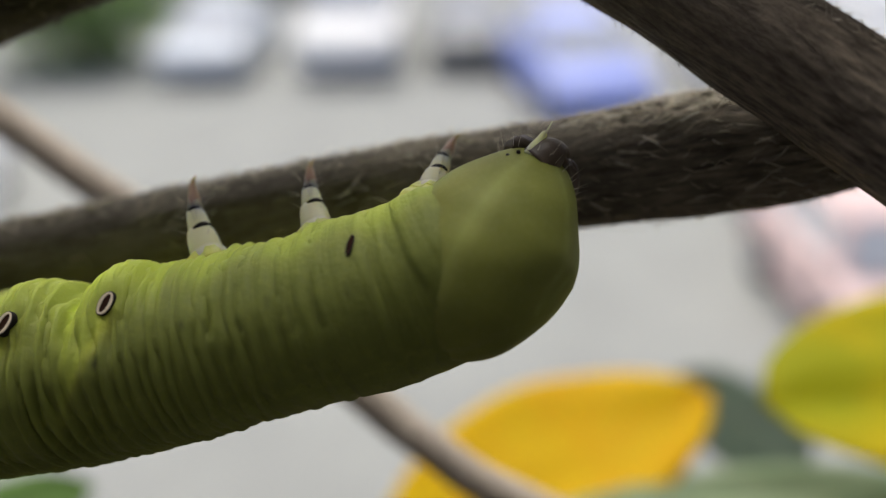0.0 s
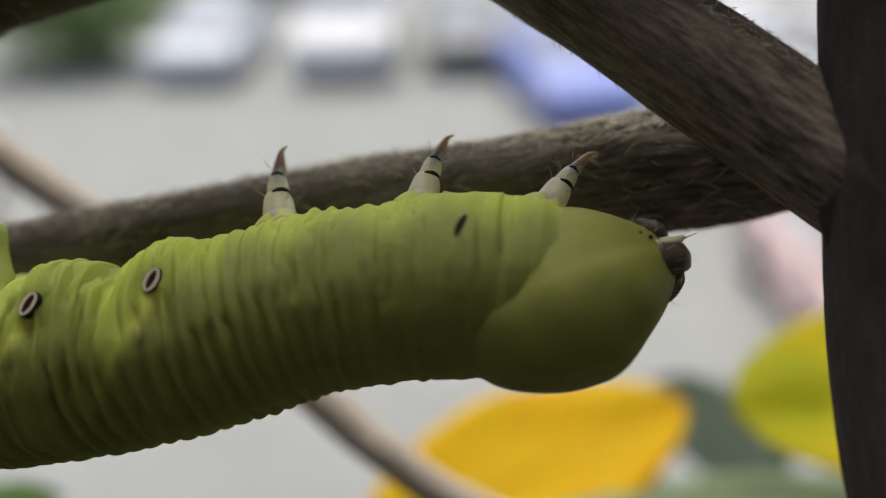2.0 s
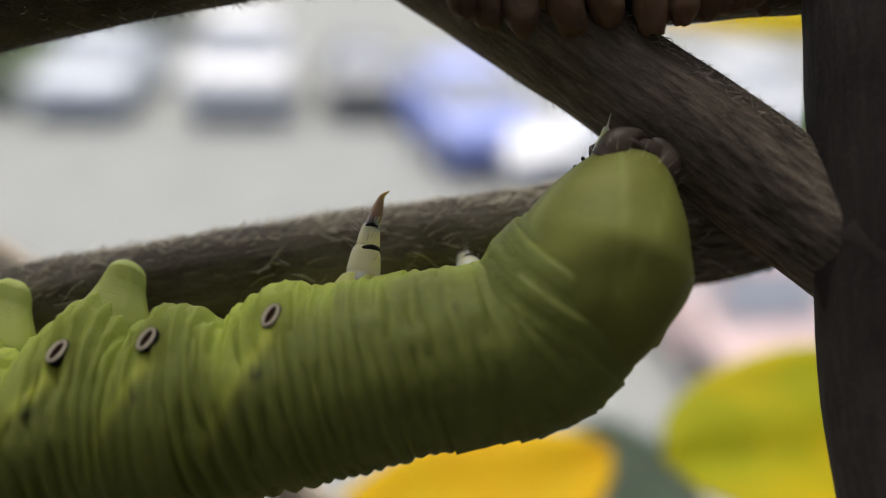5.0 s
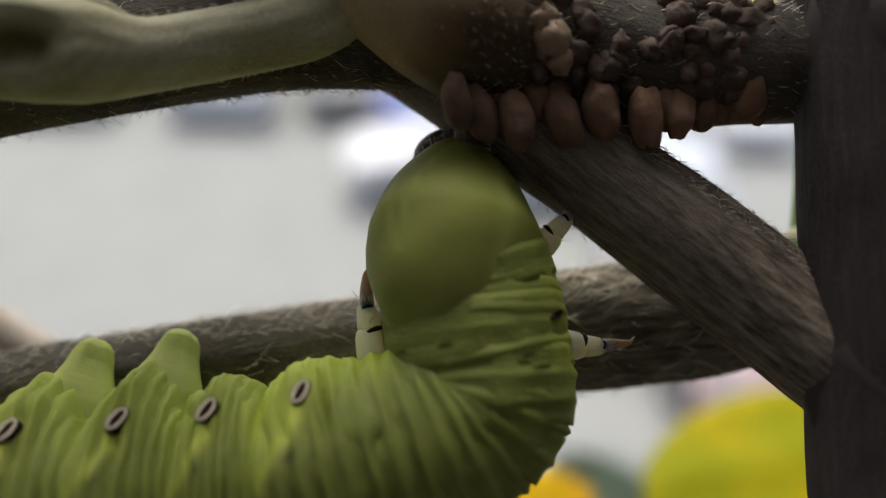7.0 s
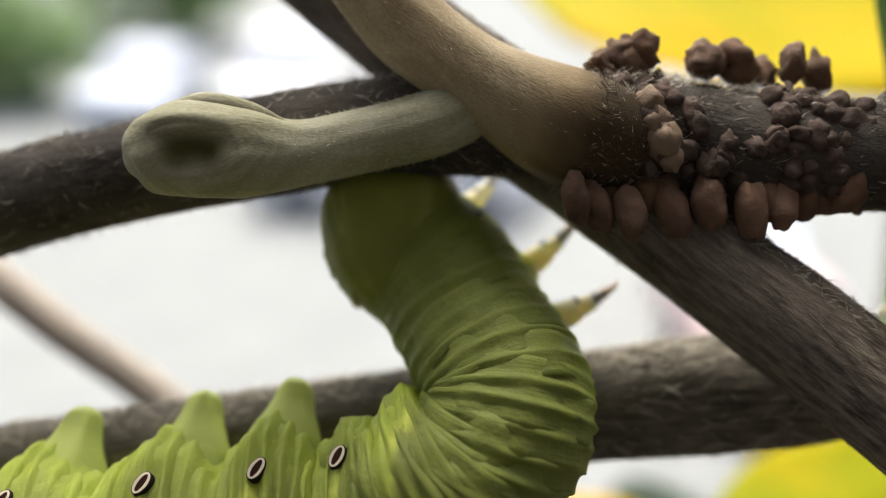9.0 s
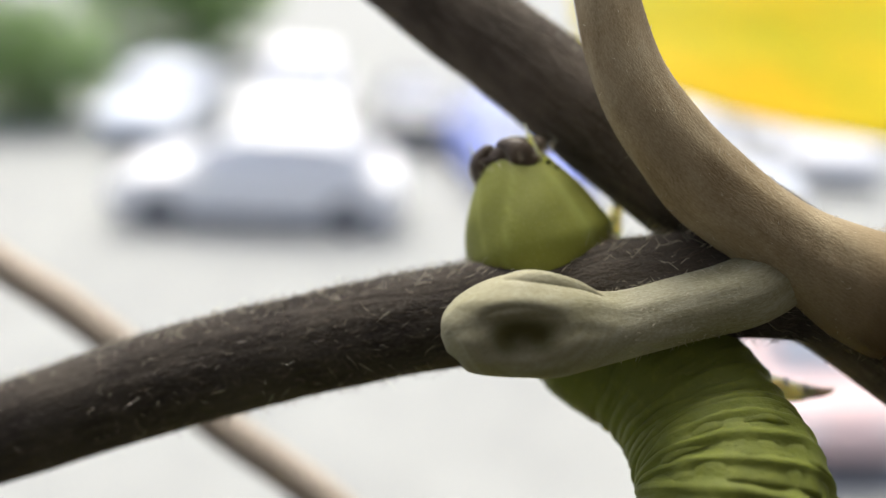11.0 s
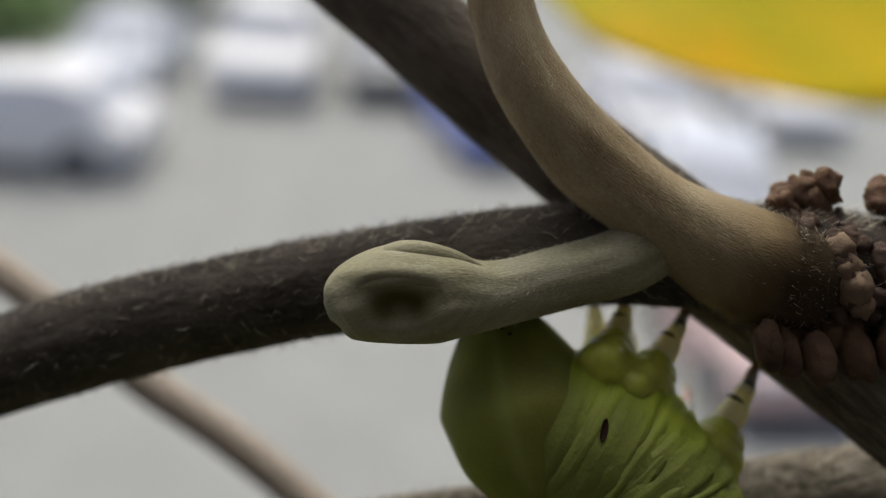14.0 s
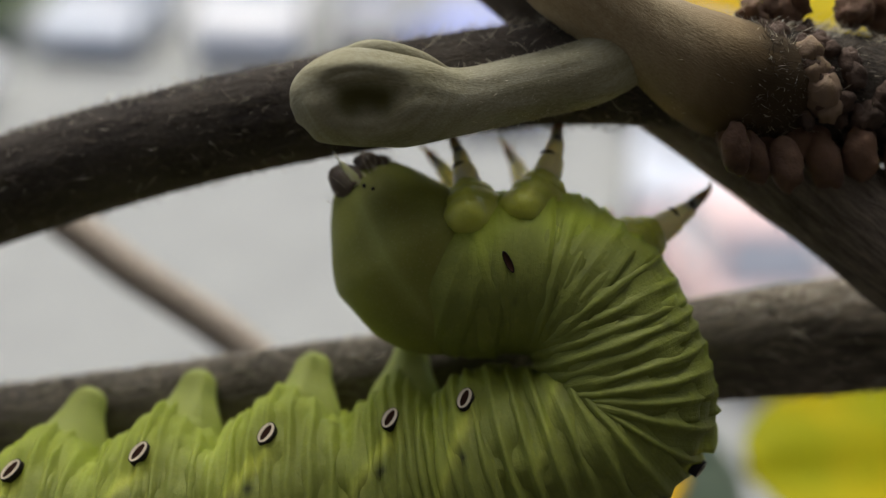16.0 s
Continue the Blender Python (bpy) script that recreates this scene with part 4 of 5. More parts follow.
def axis_at(x, y, z):
    """A place on the head given along side, face and mouth axes, in cm."""
    return Matrix.Rotation(radians(-35), 3, "X") @ Vector((x, y, z + 0.06 * min(1, max(0, z / 0.5)))) / 100


head = part("head", head_mesh(), HEAD_SKIN, caterpillar, "glossy olive green head capsule")


def spike(name, rows, mat, label, sides=12):
    bm = tube(rows, sides, 6, 0.04, frame_fn=lambda a, b, c: axis_at(a, b, c))
    return part(name, bm, mat, head, label)


for sd in (1, -1):
    spike("antenna", [(0.23 * sd, -0.06, 0.50, 0.055), (0.24 * sd, -0.065, 0.58, 0.042), (0.245 * sd, -0.07, 0.64, 0.028), (0.25 * sd, -0.075, 0.69, 0.020), (0.25 * sd, -0.08, 0.70, 0.008), (0.255 * sd, -0.08, 0.79, 0.003)], PALE_GREEN, "pale green stubby antenna")
    spike("mandible", [(0.15 * sd, -0.08, 0.50, 0.14), (0.14 * sd, -0.12, 0.61, 0.12), (0.08 * sd, -0.15, 0.68, 0.06), (0.02 * sd, -0.15, 0.70, 0.02)], MOUTH, "dark brown jaw")
    spike("palp", [(0.12 * sd, 0.12, 0.52, 0.06), (0.13 * sd, 0.12, 0.61, 0.042), (0.12 * sd, 0.10, 0.68, 0.022), (0.11 * sd, 0.09, 0.71, 0.008)], LEG_PALE, "small pale mouth feeler")
    for k, (x, y, z) in enumerate(((0.318, -0.03, 0.47), (0.34, 0.01, 0.42), (0.352, 0.06, 0.37))):
        bm = bmesh.new()
        blob(bm, axis_at(x * sd, y, z), (0.00014, 0.00014, 0.00014), None, 0.0, 0, 10, 8)
        part("eye", bm, BLACK, head, "tiny black simple eye")
bm = bmesh.new()
blob(bm, (0, -0.11, 0.66), (0.22, 0.12, 0.09), None, 0.4, 3, 16, 10, matrix=Matrix.Rotation(radians(-35), 4, "X") @ Matrix.Diagonal((0.01, 0.01, 0.01, 1)))
part("upper_lip", bm, MOUTH, head, "dark upper lip")
bm = bmesh.new()
blob(bm, (0, 0.08, 0.66), (0.25, 0.16, 0.10), None, 0.5, 5, 16, 10, matrix=Matrix.Rotation(radians(-35), 4, "X") @ Matrix.Diagonal((0.01, 0.01, 0.01, 1)))
part("lower_lip", bm, MOUTH, head, "dark lower lip")


def bristles():
    r = random.Random(5)
    bm = bmesh.new()
    for _ in range(40):
        a = r.random() * 6.28
        q = Vector((0.30 * math.cos(a), 0.27 * math.sin(a), 0.52))
        w = Vector((math.cos(a) * 0.6, math.sin(a) * 0.6, r.uniform(0.4, 1.2))).normalized() * r.uniform(0.08, 0.17)
        vs = [bm.verts.new(axis_at(*(q + Vector(o)))) for o in ((0.0018, 0, 0), (-0.0018, 0.0018, 0), (-0.0012, -0.0018, 0))]
        tip = bm.verts.new(axis_at(*(q + w)))
        for k in range(3):
            bm.faces.new((vs[k], vs[(k + 1) % 3], tip))
    return bm


part("bristle", bristles(), HAIR, head, "fine pale bristles", kind="stuff")


def true_leg(scale, side):
    """A jointed pale leg with dark joint marks and a hooked claw; it points along +z."""
    cm = lambda a, b, c: Vector((a, b, c)) * scale / 100
    rows = [(0, 0, 0.0, 0.13), (0, 0, 0.12, 0.118), (0, 0, 0.17, 0.098), (0.0, 0, 0.20, 0.096), (0.005, 0, 0.29, 0.084), (0.01, 0, 0.325, 0.066), (0.012, 0, 0.34, 0.068), (0.02, 0, 0.43, 0.056), (0.028, 0, 0.455, 0.042), (0.03, 0, 0.465, 0.044), (0.05, 0, 0.55, 0.032), (0.055, 0, 0.57, 0.018)]
    leg = part("leg", tube(rows, 20, 6, 0.03, frame_fn=cm), LEG_PALE, caterpillar, "pale cream jointed leg with black marks")
    bm = tube([(0, 0, -0.32, 0.12), (0, 0, -0.25, 0.225), (0, 0, -0.16, 0.24), (0, 0, -0.07, 0.205), (0, 0, -0.04, 0.20), (0, 0, 0.0, 0.19), (0, 0, 0.06, 0.155), (0, 0, 0.08, 0.152), (0, 0, 0.13, 0.126), (0, 0, 0.16, 0.10), (0, 0, 0.17, 0.05)], 28, 6, 0.22, frame_fn=cm)
    part("coxa", bm, LEG_GREEN, leg, "fleshy yellow-green leg base")
    part("claw", tube([(0.032, 0, 0.475, 0.043), (0.045, 0, 0.53, 0.037), (0.055, 0, 0.58, 0.028), (0.072, 0, 0.635, 0.015), (0.11, 0, 0.665, 0.004)], 12, 5, 0.02, frame_fn=cm), CLAW, leg, "reddish brown hooked claw")
    for z, r, w in ((0.315, 0.078, 0.014), (0.45, 0.054, 0.011)):
        bm = bmesh.new()
        row = []
        for k in range(13):
            a = side * 1.0 - 0.8 + 1.6 * k / 12
            row.append([bm.verts.new(cm(math.cos(a) * r + 0.012, math.sin(a) * r, z + q)) for q in (-w, w * math.sin(math.pi * k / 12))])
        for k in range(12):
            bm.faces.new((row[k][0], row[k + 1][0], row[k + 1][1], row[k][1]))
        mark = part("joint_mark", bm, BLACK, leg, "black joint mark")
        mark.modifiers.new("thickness", "SOLIDIFY").thickness = 0.00004
    bm = bmesh.new()
    r = random.Random(3)
    for _ in range(16):
        a, z = r.random() * 6.28, r.uniform(0.2, 0.54)
        rad = 0.085 - 0.13 * (z - 0.2)
        p, w = Vector((math.cos(a) * rad, math.sin(a) * rad, z)), Vector((math.cos(a), math.sin(a), 0.6)) * r.uniform(0.06, 0.1)
        vs = [bm.verts.new(cm(*(p + Vector(o)))) for o in ((0.003, 0, 0), (-0.003, 0.003, 0), (-0.002, -0.003, 0.003))]
        tip = bm.verts.new(cm(*(p + w)))
        for k in range(3):
            bm.faces.new((vs[k], vs[(k + 1) % 3], tip))
    part("bristle", bm, HAIR, leg, "fine leg bristles", kind="stuff")
    return leg


LEG_AT = ((0, (-0.08, 0.56, 1.28)), (3.5, (-0.08, 0.56, 1.28)), (6, (0.0, 0.56, 1.6)), (7, (-0.03, 0.52, 1.6)), (7.5, (-0.05, 0.50, 0.84)), (8, (-0.05, 0.48, 0.78)), (13, (0.0, 0.50, 0.9)), (14.5, (0.08, 0.40, 0.84)), (16, (0.06, 0.42, 0.88)))


def leg_place(k, t):
    """Where along the body a leg is rooted; the loose thorax skin slides it."""
    return float(np.interp(t, [q[0] for q in LEG_AT], [q[1][k] for q in LEG_AT]))


legs = [(k, side, true_leg(1.02 + 0.06 * k, side)) for k in range(3) for side in (1, -1)]

keys = []


def body(t, *rows, feet=()):
    """One pose of the caterpillar: rows of s, place (cm), belly direction; tips of the three legs towards the camera."""
    keys.append((t, np.array(rows), feet))


def along(rows, s):
    """Place, forward and belly direction at s."""
    ss = rows[:, 0]

    def value(q):
        q = min(max(q, ss[0]), ss[-1])
        i = min(int(np.searchsorted(ss, q, "right")) - 1, len(ss) - 2)
        h = ss[i + 1] - ss[i]
        u = (q - ss[i]) / h
        p = rows[:, 1:]

        def slope(j):
            a, b = max(j - 1, 0), min(j + 1, len(ss) - 1)
            return (p[b] - p[a]) / (ss[b] - ss[a])

        return (2 * u**3 - 3 * u**2 + 1) * p[i] + (u**3 - 2 * u**2 + u) * h * slope(i) + (3 * u**2 - 2 * u**3) * p[i + 1] + (u**3 - u**2) * h * slope(i + 1)

    here = value(s)
    forward = Vector(value(s - 0.06)[:3] - value(s + 0.06)[:3]).normalized()
    belly = Vector(here[3:])
    belly = (belly - forward * belly.dot(forward)).normalized()
    return Vector(here[:3]), forward, belly


def placed(place, forward, belly):
    m = Matrix((belly.cross(forward), belly, forward)).transposed().to_4x4()
    m.translation = place / 100
    return m


def motions():
    body(0,
         (-0.35, 0.393, 4.909, 0.132, -0.126, 0.631, 0.760),
         (0.00, -0.019, 4.959, -0.096, -0.126, 0.631, 0.760),
         (0.30, -0.402, 5.010, -0.248, -0.126, 0.631, 0.760),
         (1.15, -1.340, 5.111, -0.491, -0.126, 0.631, 0.760),
         (1.95, -1.934, 5.182, -0.620, -0.137, 0.461, 0.880),
         (2.65, -2.615, 5.273, -0.751, -0.137, 0.461, 0.880),
         (3.35, -3.405, 5.365, -0.861, -0.137, 0.461, 0.880),
         (4.05, -4.199, 5.466, -0.968, -0.137, 0.461, 0.880),
         (4.75, -4.982, 5.557, -1.062, -0.137, 0.461, 0.880),
         (5.45, -5.774, 5.659, -1.164, -0.137, 0.461, 0.880),
         (6.15, -6.566, 5.750, -1.263, -0.137, 0.461, 0.880),
         feet=((0.001, 5.359, 0.764), (-0.996, 5.411, 0.604), (-1.922, 5.463, 0.696)))
    body(0.5,
         (-0.35, 0.670, 4.875, 0.086, -0.134, 0.634, 0.768),
         (0.00, 0.205, 4.926, -0.028, -0.134, 0.634, 0.768),
         (0.30, -0.128, 4.976, -0.148, -0.134, 0.634, 0.768),
         (1.15, -1.031, 5.078, -0.392, -0.134, 0.634, 0.768),
         (1.95, -1.588, 5.149, -0.516, -0.144, 0.454, 0.879),
         (2.65, -2.276, 5.241, -0.662, -0.144, 0.454, 0.879),
         (3.35, -3.074, 5.333, -0.760, -0.144, 0.454, 0.879),
         (4.05, -3.871, 5.434, -0.850, -0.144, 0.454, 0.879),
         (4.75, -4.668, 5.526, -0.950, -0.144, 0.454, 0.879),
         (5.45, -5.464, 5.628, -1.049, -0.144, 0.454, 0.879),
         (6.15, -6.260, 5.720, -1.148, -0.144, 0.454, 0.879),
         feet=((0.013, 5.328, 0.776), (-0.615, 5.380, 0.889), (-1.121, 5.431, 0.820)))
    body(1,
         (-0.35, 0.868, 4.795, 0.143, -0.125, 0.625, 0.767),
         (0.00, 0.457, 4.842, 0.068, -0.125, 0.625, 0.767),
         (0.30, 0.152, 4.890, -0.013, -0.125, 0.625, 0.767),
         (1.15, -0.771, 4.985, -0.264, -0.125, 0.625, 0.767),
         (1.95, -1.303, 5.052, -0.398, -0.142, 0.455, 0.879),
         (2.65, -2.043, 5.138, -0.550, -0.142, 0.455, 0.879),
         (3.35, -2.857, 5.224, -0.647, -0.142, 0.455, 0.879),
         (4.05, -3.677, 5.319, -0.746, -0.142, 0.455, 0.879),
         (4.75, -4.498, 5.405, -0.841, -0.142, 0.455, 0.879),
         (5.45, -5.318, 5.501, -0.936, -0.142, 0.455, 0.879),
         (6.15, -6.129, 5.587, -1.030, -0.142, 0.455, 0.879),
         feet=((0.353, 5.245, 1.063), (-0.259, 5.291, 0.834), (-0.756, 5.339, 0.759)))
    body(1.5,
         (-0.35, 1.077, 4.826, 0.019, -0.130, 0.625, 0.766),
         (0.00, 0.647, 4.873, 0.016, -0.130, 0.625, 0.766),
         (0.30, 0.343, 4.921, -0.023, -0.130, 0.625, 0.766),
         (1.15, -0.599, 5.015, -0.186, -0.130, 0.625, 0.766),
         (1.95, -1.228, 5.080, -0.365, -0.147, 0.456, 0.877),
         (2.65, -2.004, 5.165, -0.531, -0.147, 0.456, 0.877),
         (3.35, -2.813, 5.250, -0.644, -0.147, 0.456, 0.877),
         (4.05, -3.629, 5.345, -0.734, -0.147, 0.456, 0.877),
         (4.75, -4.446, 5.430, -0.833, -0.147, 0.456, 0.877),
         (5.45, -5.265, 5.525, -0.931, -0.147, 0.456, 0.877),
         (6.15, -6.083, 5.610, -1.029, -0.147, 0.456, 0.877),
         feet=((0.829, 5.278, 0.913), (0.288, 5.326, 1.133), (-0.783, 5.368, 0.755)))
    body(2,
         (-0.35, 1.268, 4.784, -0.115, -0.118, 0.635, 0.767),
         (0.00, 0.869, 4.831, -0.057, -0.118, 0.635, 0.767),
         (0.30, 0.581, 4.879, -0.033, -0.118, 0.635, 0.767),
         (1.15, -0.394, 4.971, -0.145, -0.118, 0.635, 0.767),
         (1.95, -1.165, 5.035, -0.355, -0.144, 0.465, 0.878),
         (2.65, -1.944, 5.119, -0.505, -0.144, 0.465, 0.878),
         (3.35, -2.764, 5.213, -0.617, -0.144, 0.465, 0.878),
         (4.05, -3.592, 5.296, -0.710, -0.144, 0.465, 0.878),
         (4.75, -4.420, 5.390, -0.803, -0.144, 0.465, 0.878),
         (5.45, -5.237, 5.474, -0.896, -0.144, 0.465, 0.878),
         (6.15, -6.067, 5.568, -0.979, -0.144, 0.465, 0.878),
         feet=((1.445, 5.239, 0.999), (0.370, 5.281, 0.923), (-0.750, 5.322, 0.765)))
    body(2.5,
         (-0.35, 1.444, 4.720, 0.026, -0.099, 0.630, 0.771),
         (0.00, 1.078, 4.789, -0.026, -0.099, 0.630, 0.771),
         (0.30, 0.676, 4.837, -0.041, -0.099, 0.630, 0.771),
         (1.15, -0.342, 4.962, -0.146, -0.099, 0.630, 0.771),
         (1.95, -1.099, 5.028, -0.340, -0.125, 0.450, 0.882),
         (2.65, -1.817, 5.115, -0.462, -0.125, 0.450, 0.882),
         (3.35, -2.633, 5.211, -0.582, -0.125, 0.450, 0.882),
         (4.05, -3.458, 5.298, -0.664, -0.125, 0.450, 0.882),
         (4.75, -4.283, 5.394, -0.748, -0.125, 0.450, 0.882),
         (5.45, -5.110, 5.480, -0.832, -0.125, 0.450, 0.882),
         (6.15, -5.925, 5.576, -0.907, -0.125, 0.450, 0.882),
         feet=((1.464, 5.191, 0.930), (0.373, 5.246, 0.902), (-0.733, 5.311, 0.740)))
    body(3,
         (-0.35, 1.648, 4.757, 0.130, -0.083, 0.625, 0.775),
         (0.00, 1.202, 4.827, -0.046, -0.083, 0.625, 0.775),
         (0.30, 0.764, 4.907, -0.029, -0.083, 0.625, 0.775),
         (1.15, -0.175, 5.057, -0.123, -0.083, 0.625, 0.775),
         (1.95, -0.939, 5.138, -0.282, -0.111, 0.454, 0.884),
         (2.65, -1.559, 5.218, -0.441, -0.111, 0.454, 0.884),
         (3.35, -2.367, 5.318, -0.548, -0.111, 0.454, 0.884),
         (4.05, -3.175, 5.408, -0.636, -0.111, 0.454, 0.884),
         (4.75, -3.972, 5.508, -0.716, -0.111, 0.454, 0.884),
         (5.45, -4.777, 5.598, -0.807, -0.111, 0.454, 0.884),
         (6.15, -5.581, 5.698, -0.898, -0.111, 0.454, 0.884),
         feet=((1.471, 5.254, 0.927), (0.359, 5.324, 0.918), (-0.906, 5.404, 0.860)))
    body(3.5,
         (-0.35, 1.663, 4.665, 0.029, -0.059, 0.607, 0.793),
         (0.00, 1.261, 4.768, -0.017, -0.059, 0.607, 0.793),
         (0.30, 0.806, 4.881, -0.104, -0.059, 0.607, 0.793),
         (1.15, -0.038, 5.076, -0.183, -0.059, 0.607, 0.793),
         (1.95, -0.828, 5.260, -0.332, -0.092, 0.437, 0.891),
         (2.65, -1.554, 5.355, -0.490, -0.092, 0.437, 0.891),
         (3.35, -2.176, 5.448, -0.537, -0.092, 0.437, 0.891),
         (4.05, -3.041, 5.563, -0.665, -0.092, 0.437, 0.891),
         (4.75, -3.920, 5.679, -0.773, -0.092, 0.437, 0.891),
         (5.45, -4.798, 5.784, -0.890, -0.092, 0.437, 0.891),
         (6.15, -5.663, 5.899, -1.006, -0.092, 0.437, 0.891),
         feet=((1.348, 5.215, 0.928), (0.203, 5.321, 0.899), (-0.086, 5.423, 1.037)))
    body(6,
         (-0.35, 1.070, 4.915, 1.182, 0.404, 0.908, 0.070),
         (0.00, 1.100, 4.965, 0.763, 0.404, 0.908, 0.070),
         (0.30, 1.088, 5.025, 0.373, 0.474, 0.868, 0.130),
         (1.15, 0.523, 5.097, 0.014, 0.484, 0.718, 0.499),
         (1.95, -0.209, 5.199, -0.189, -0.015, 0.679, 0.741),
         (2.65, -0.845, 5.340, -0.337, -0.015, 0.679, 0.741),
         (3.35, -1.462, 5.431, -0.402, -0.015, 0.679, 0.741),
         (4.05, -2.218, 5.553, -0.493, -0.015, 0.679, 0.741),
         (4.75, -3.098, 5.665, -0.591, -0.015, 0.679, 0.741),
         (5.45, -3.978, 5.767, -0.694, -0.015, 0.679, 0.741),
         (6.15, -4.857, 5.879, -0.797, -0.015, 0.679, 0.741),
         feet=((1.790, 4.994, 1.022), (1.909, 5.144, 0.438), (0.018, 5.297, 0.938)))
    body(6.5,
         (-0.35, 0.866, 4.957, 1.317, 0.486, 0.873, 0.097),
         (0.00, 0.890, 5.007, 0.962, 0.486, 0.873, 0.097),
         (0.30, 0.985, 5.028, 0.616, 0.557, 0.813, 0.165),
         (1.15, 0.694, 5.058, 0.141, 0.483, 0.701, 0.516),
         (1.95, -0.175, 5.106, -0.136, -0.014, 0.657, 0.753),
         (2.65, -0.762, 5.245, -0.278, -0.014, 0.657, 0.753),
         (3.35, -1.347, 5.333, -0.332, -0.014, 0.657, 0.753),
         (4.05, -2.069, 5.451, -0.402, -0.014, 0.657, 0.753),
         (4.75, -2.971, 5.558, -0.490, -0.014, 0.657, 0.753),
         (5.45, -3.863, 5.656, -0.583, -0.014, 0.657, 0.753),
         (6.15, -4.764, 5.763, -0.679, -0.014, 0.657, 0.753),
         feet=((1.559, 4.960, 1.023), (1.672, 5.081, 0.568), (0.003, 5.205, 0.944)))
    body(7,
         (-0.35, 0.509, 5.089, 1.547, 0.693, 0.717, 0.055),
         (0.00, 0.651, 5.091, 1.032, 0.693, 0.717, 0.055),
         (0.30, 0.692, 5.053, 0.771, 0.693, 0.717, 0.055),
         (1.15, 0.663, 4.994, 0.246, 0.570, 0.653, 0.506),
         (1.95, -0.179, 5.090, -0.083, -0.007, 0.676, 0.734),
         (2.65, -0.748, 5.228, -0.212, -0.007, 0.676, 0.734),
         (3.35, -1.310, 5.316, -0.266, -0.007, 0.676, 0.734),
         (4.05, -1.932, 5.413, -0.332, -0.007, 0.676, 0.734),
         (4.75, -2.827, 5.509, -0.437, -0.007, 0.676, 0.734),
         (5.45, -3.730, 5.614, -0.530, -0.007, 0.676, 0.734),
         (6.15, -4.626, 5.720, -0.626, -0.007, 0.676, 0.734),
         feet=((1.331, 5.044, 1.467), (1.541, 5.118, 0.615), (-0.023, 5.189, 0.929)))
    body(7.5,
         (-0.35, 0.039, 5.210, 1.704, 0.730, 0.652, 0.205),
         (0.00, 0.195, 5.111, 1.330, 0.739, 0.662, 0.145),
         (0.30, 0.320, 5.061, 1.071, 0.739, 0.662, 0.085),
         (0.70, 0.498, 4.961, 0.683, 0.739, 0.662, 0.085),
         (1.15, 0.489, 4.962, 0.250, 0.652, 0.641, 0.405),
         (1.95, -0.219, 5.171, -0.079, -0.035, 0.649, 0.761),
         (2.65, -0.741, 5.310, -0.232, -0.035, 0.649, 0.761),
         (3.35, -1.328, 5.400, -0.314, -0.035, 0.649, 0.761),
         (4.05, -2.006, 5.489, -0.412, -0.035, 0.649, 0.761),
         (4.75, -2.890, 5.598, -0.522, -0.035, 0.649, 0.761),
         (5.45, -3.769, 5.697, -0.622, -0.035, 0.649, 0.761),
         (6.15, -4.659, 5.805, -0.723, -0.035, 0.649, 0.761),
         feet=((1.004, 5.411, 1.910), (1.258, 5.312, 1.239), (1.902, 5.313, 0.785)))
    body(8,
         (-0.35, -0.223, 5.465, 1.869, 0.719, 0.673, 0.191),
         (0.00, -0.124, 5.366, 1.491, 0.728, 0.674, 0.141),
         (0.30, 0.082, 5.267, 1.309, 0.727, 0.684, 0.081),
         (0.70, 0.291, 5.119, 0.896, 0.727, 0.684, 0.081),
         (1.15, 0.362, 4.971, 0.379, 0.681, 0.662, 0.302),
         (1.95, -0.231, 5.130, -0.041, -0.051, 0.665, 0.745),
         (2.65, -0.749, 5.269, -0.231, -0.051, 0.665, 0.745),
         (3.35, -1.357, 5.358, -0.305, -0.051, 0.665, 0.745),
         (4.05, -2.069, 5.446, -0.389, -0.051, 0.665, 0.745),
         (4.75, -2.960, 5.554, -0.493, -0.051, 0.665, 0.745),
         (5.45, -3.847, 5.661, -0.587, -0.051, 0.665, 0.745),
         (6.15, -4.745, 5.759, -0.682, -0.051, 0.665, 0.745),
         feet=((0.637, 5.617, 2.187), (1.031, 5.469, 1.717), (1.459, 5.321, 1.437)))
    body(10.5,
         (-0.35, -1.414, 5.820, 2.882, 0.638, 0.733, 0.222),
         (0.00, -1.160, 5.965, 2.512, 0.578, 0.801, 0.169),
         (0.30, -0.863, 5.912, 2.169, 0.578, 0.800, 0.129),
         (0.70, -0.507, 5.657, 1.853, 0.578, 0.800, 0.129),
         (1.15, -0.294, 5.353, 1.478, 0.578, 0.800, 0.129),
         (1.95, -0.233, 4.996, 0.937, 0.546, 0.784, 0.299),
         (2.65, -0.806, 5.209, 0.211, -0.080, 0.639, 0.773),
         (3.35, -1.364, 5.304, 0.043, -0.080, 0.639, 0.773),
         (4.05, -2.099, 5.389, -0.155, -0.080, 0.639, 0.773),
         (4.75, -3.008, 5.492, -0.341, -0.080, 0.639, 0.773),
         (5.45, -3.916, 5.595, -0.507, -0.080, 0.639, 0.773),
         (6.15, -4.814, 5.698, -0.655, -0.080, 0.639, 0.773),
         feet=((-0.003, 6.268, 2.427), (0.313, 6.019, 2.318), (1.026, 5.713, 1.542)))
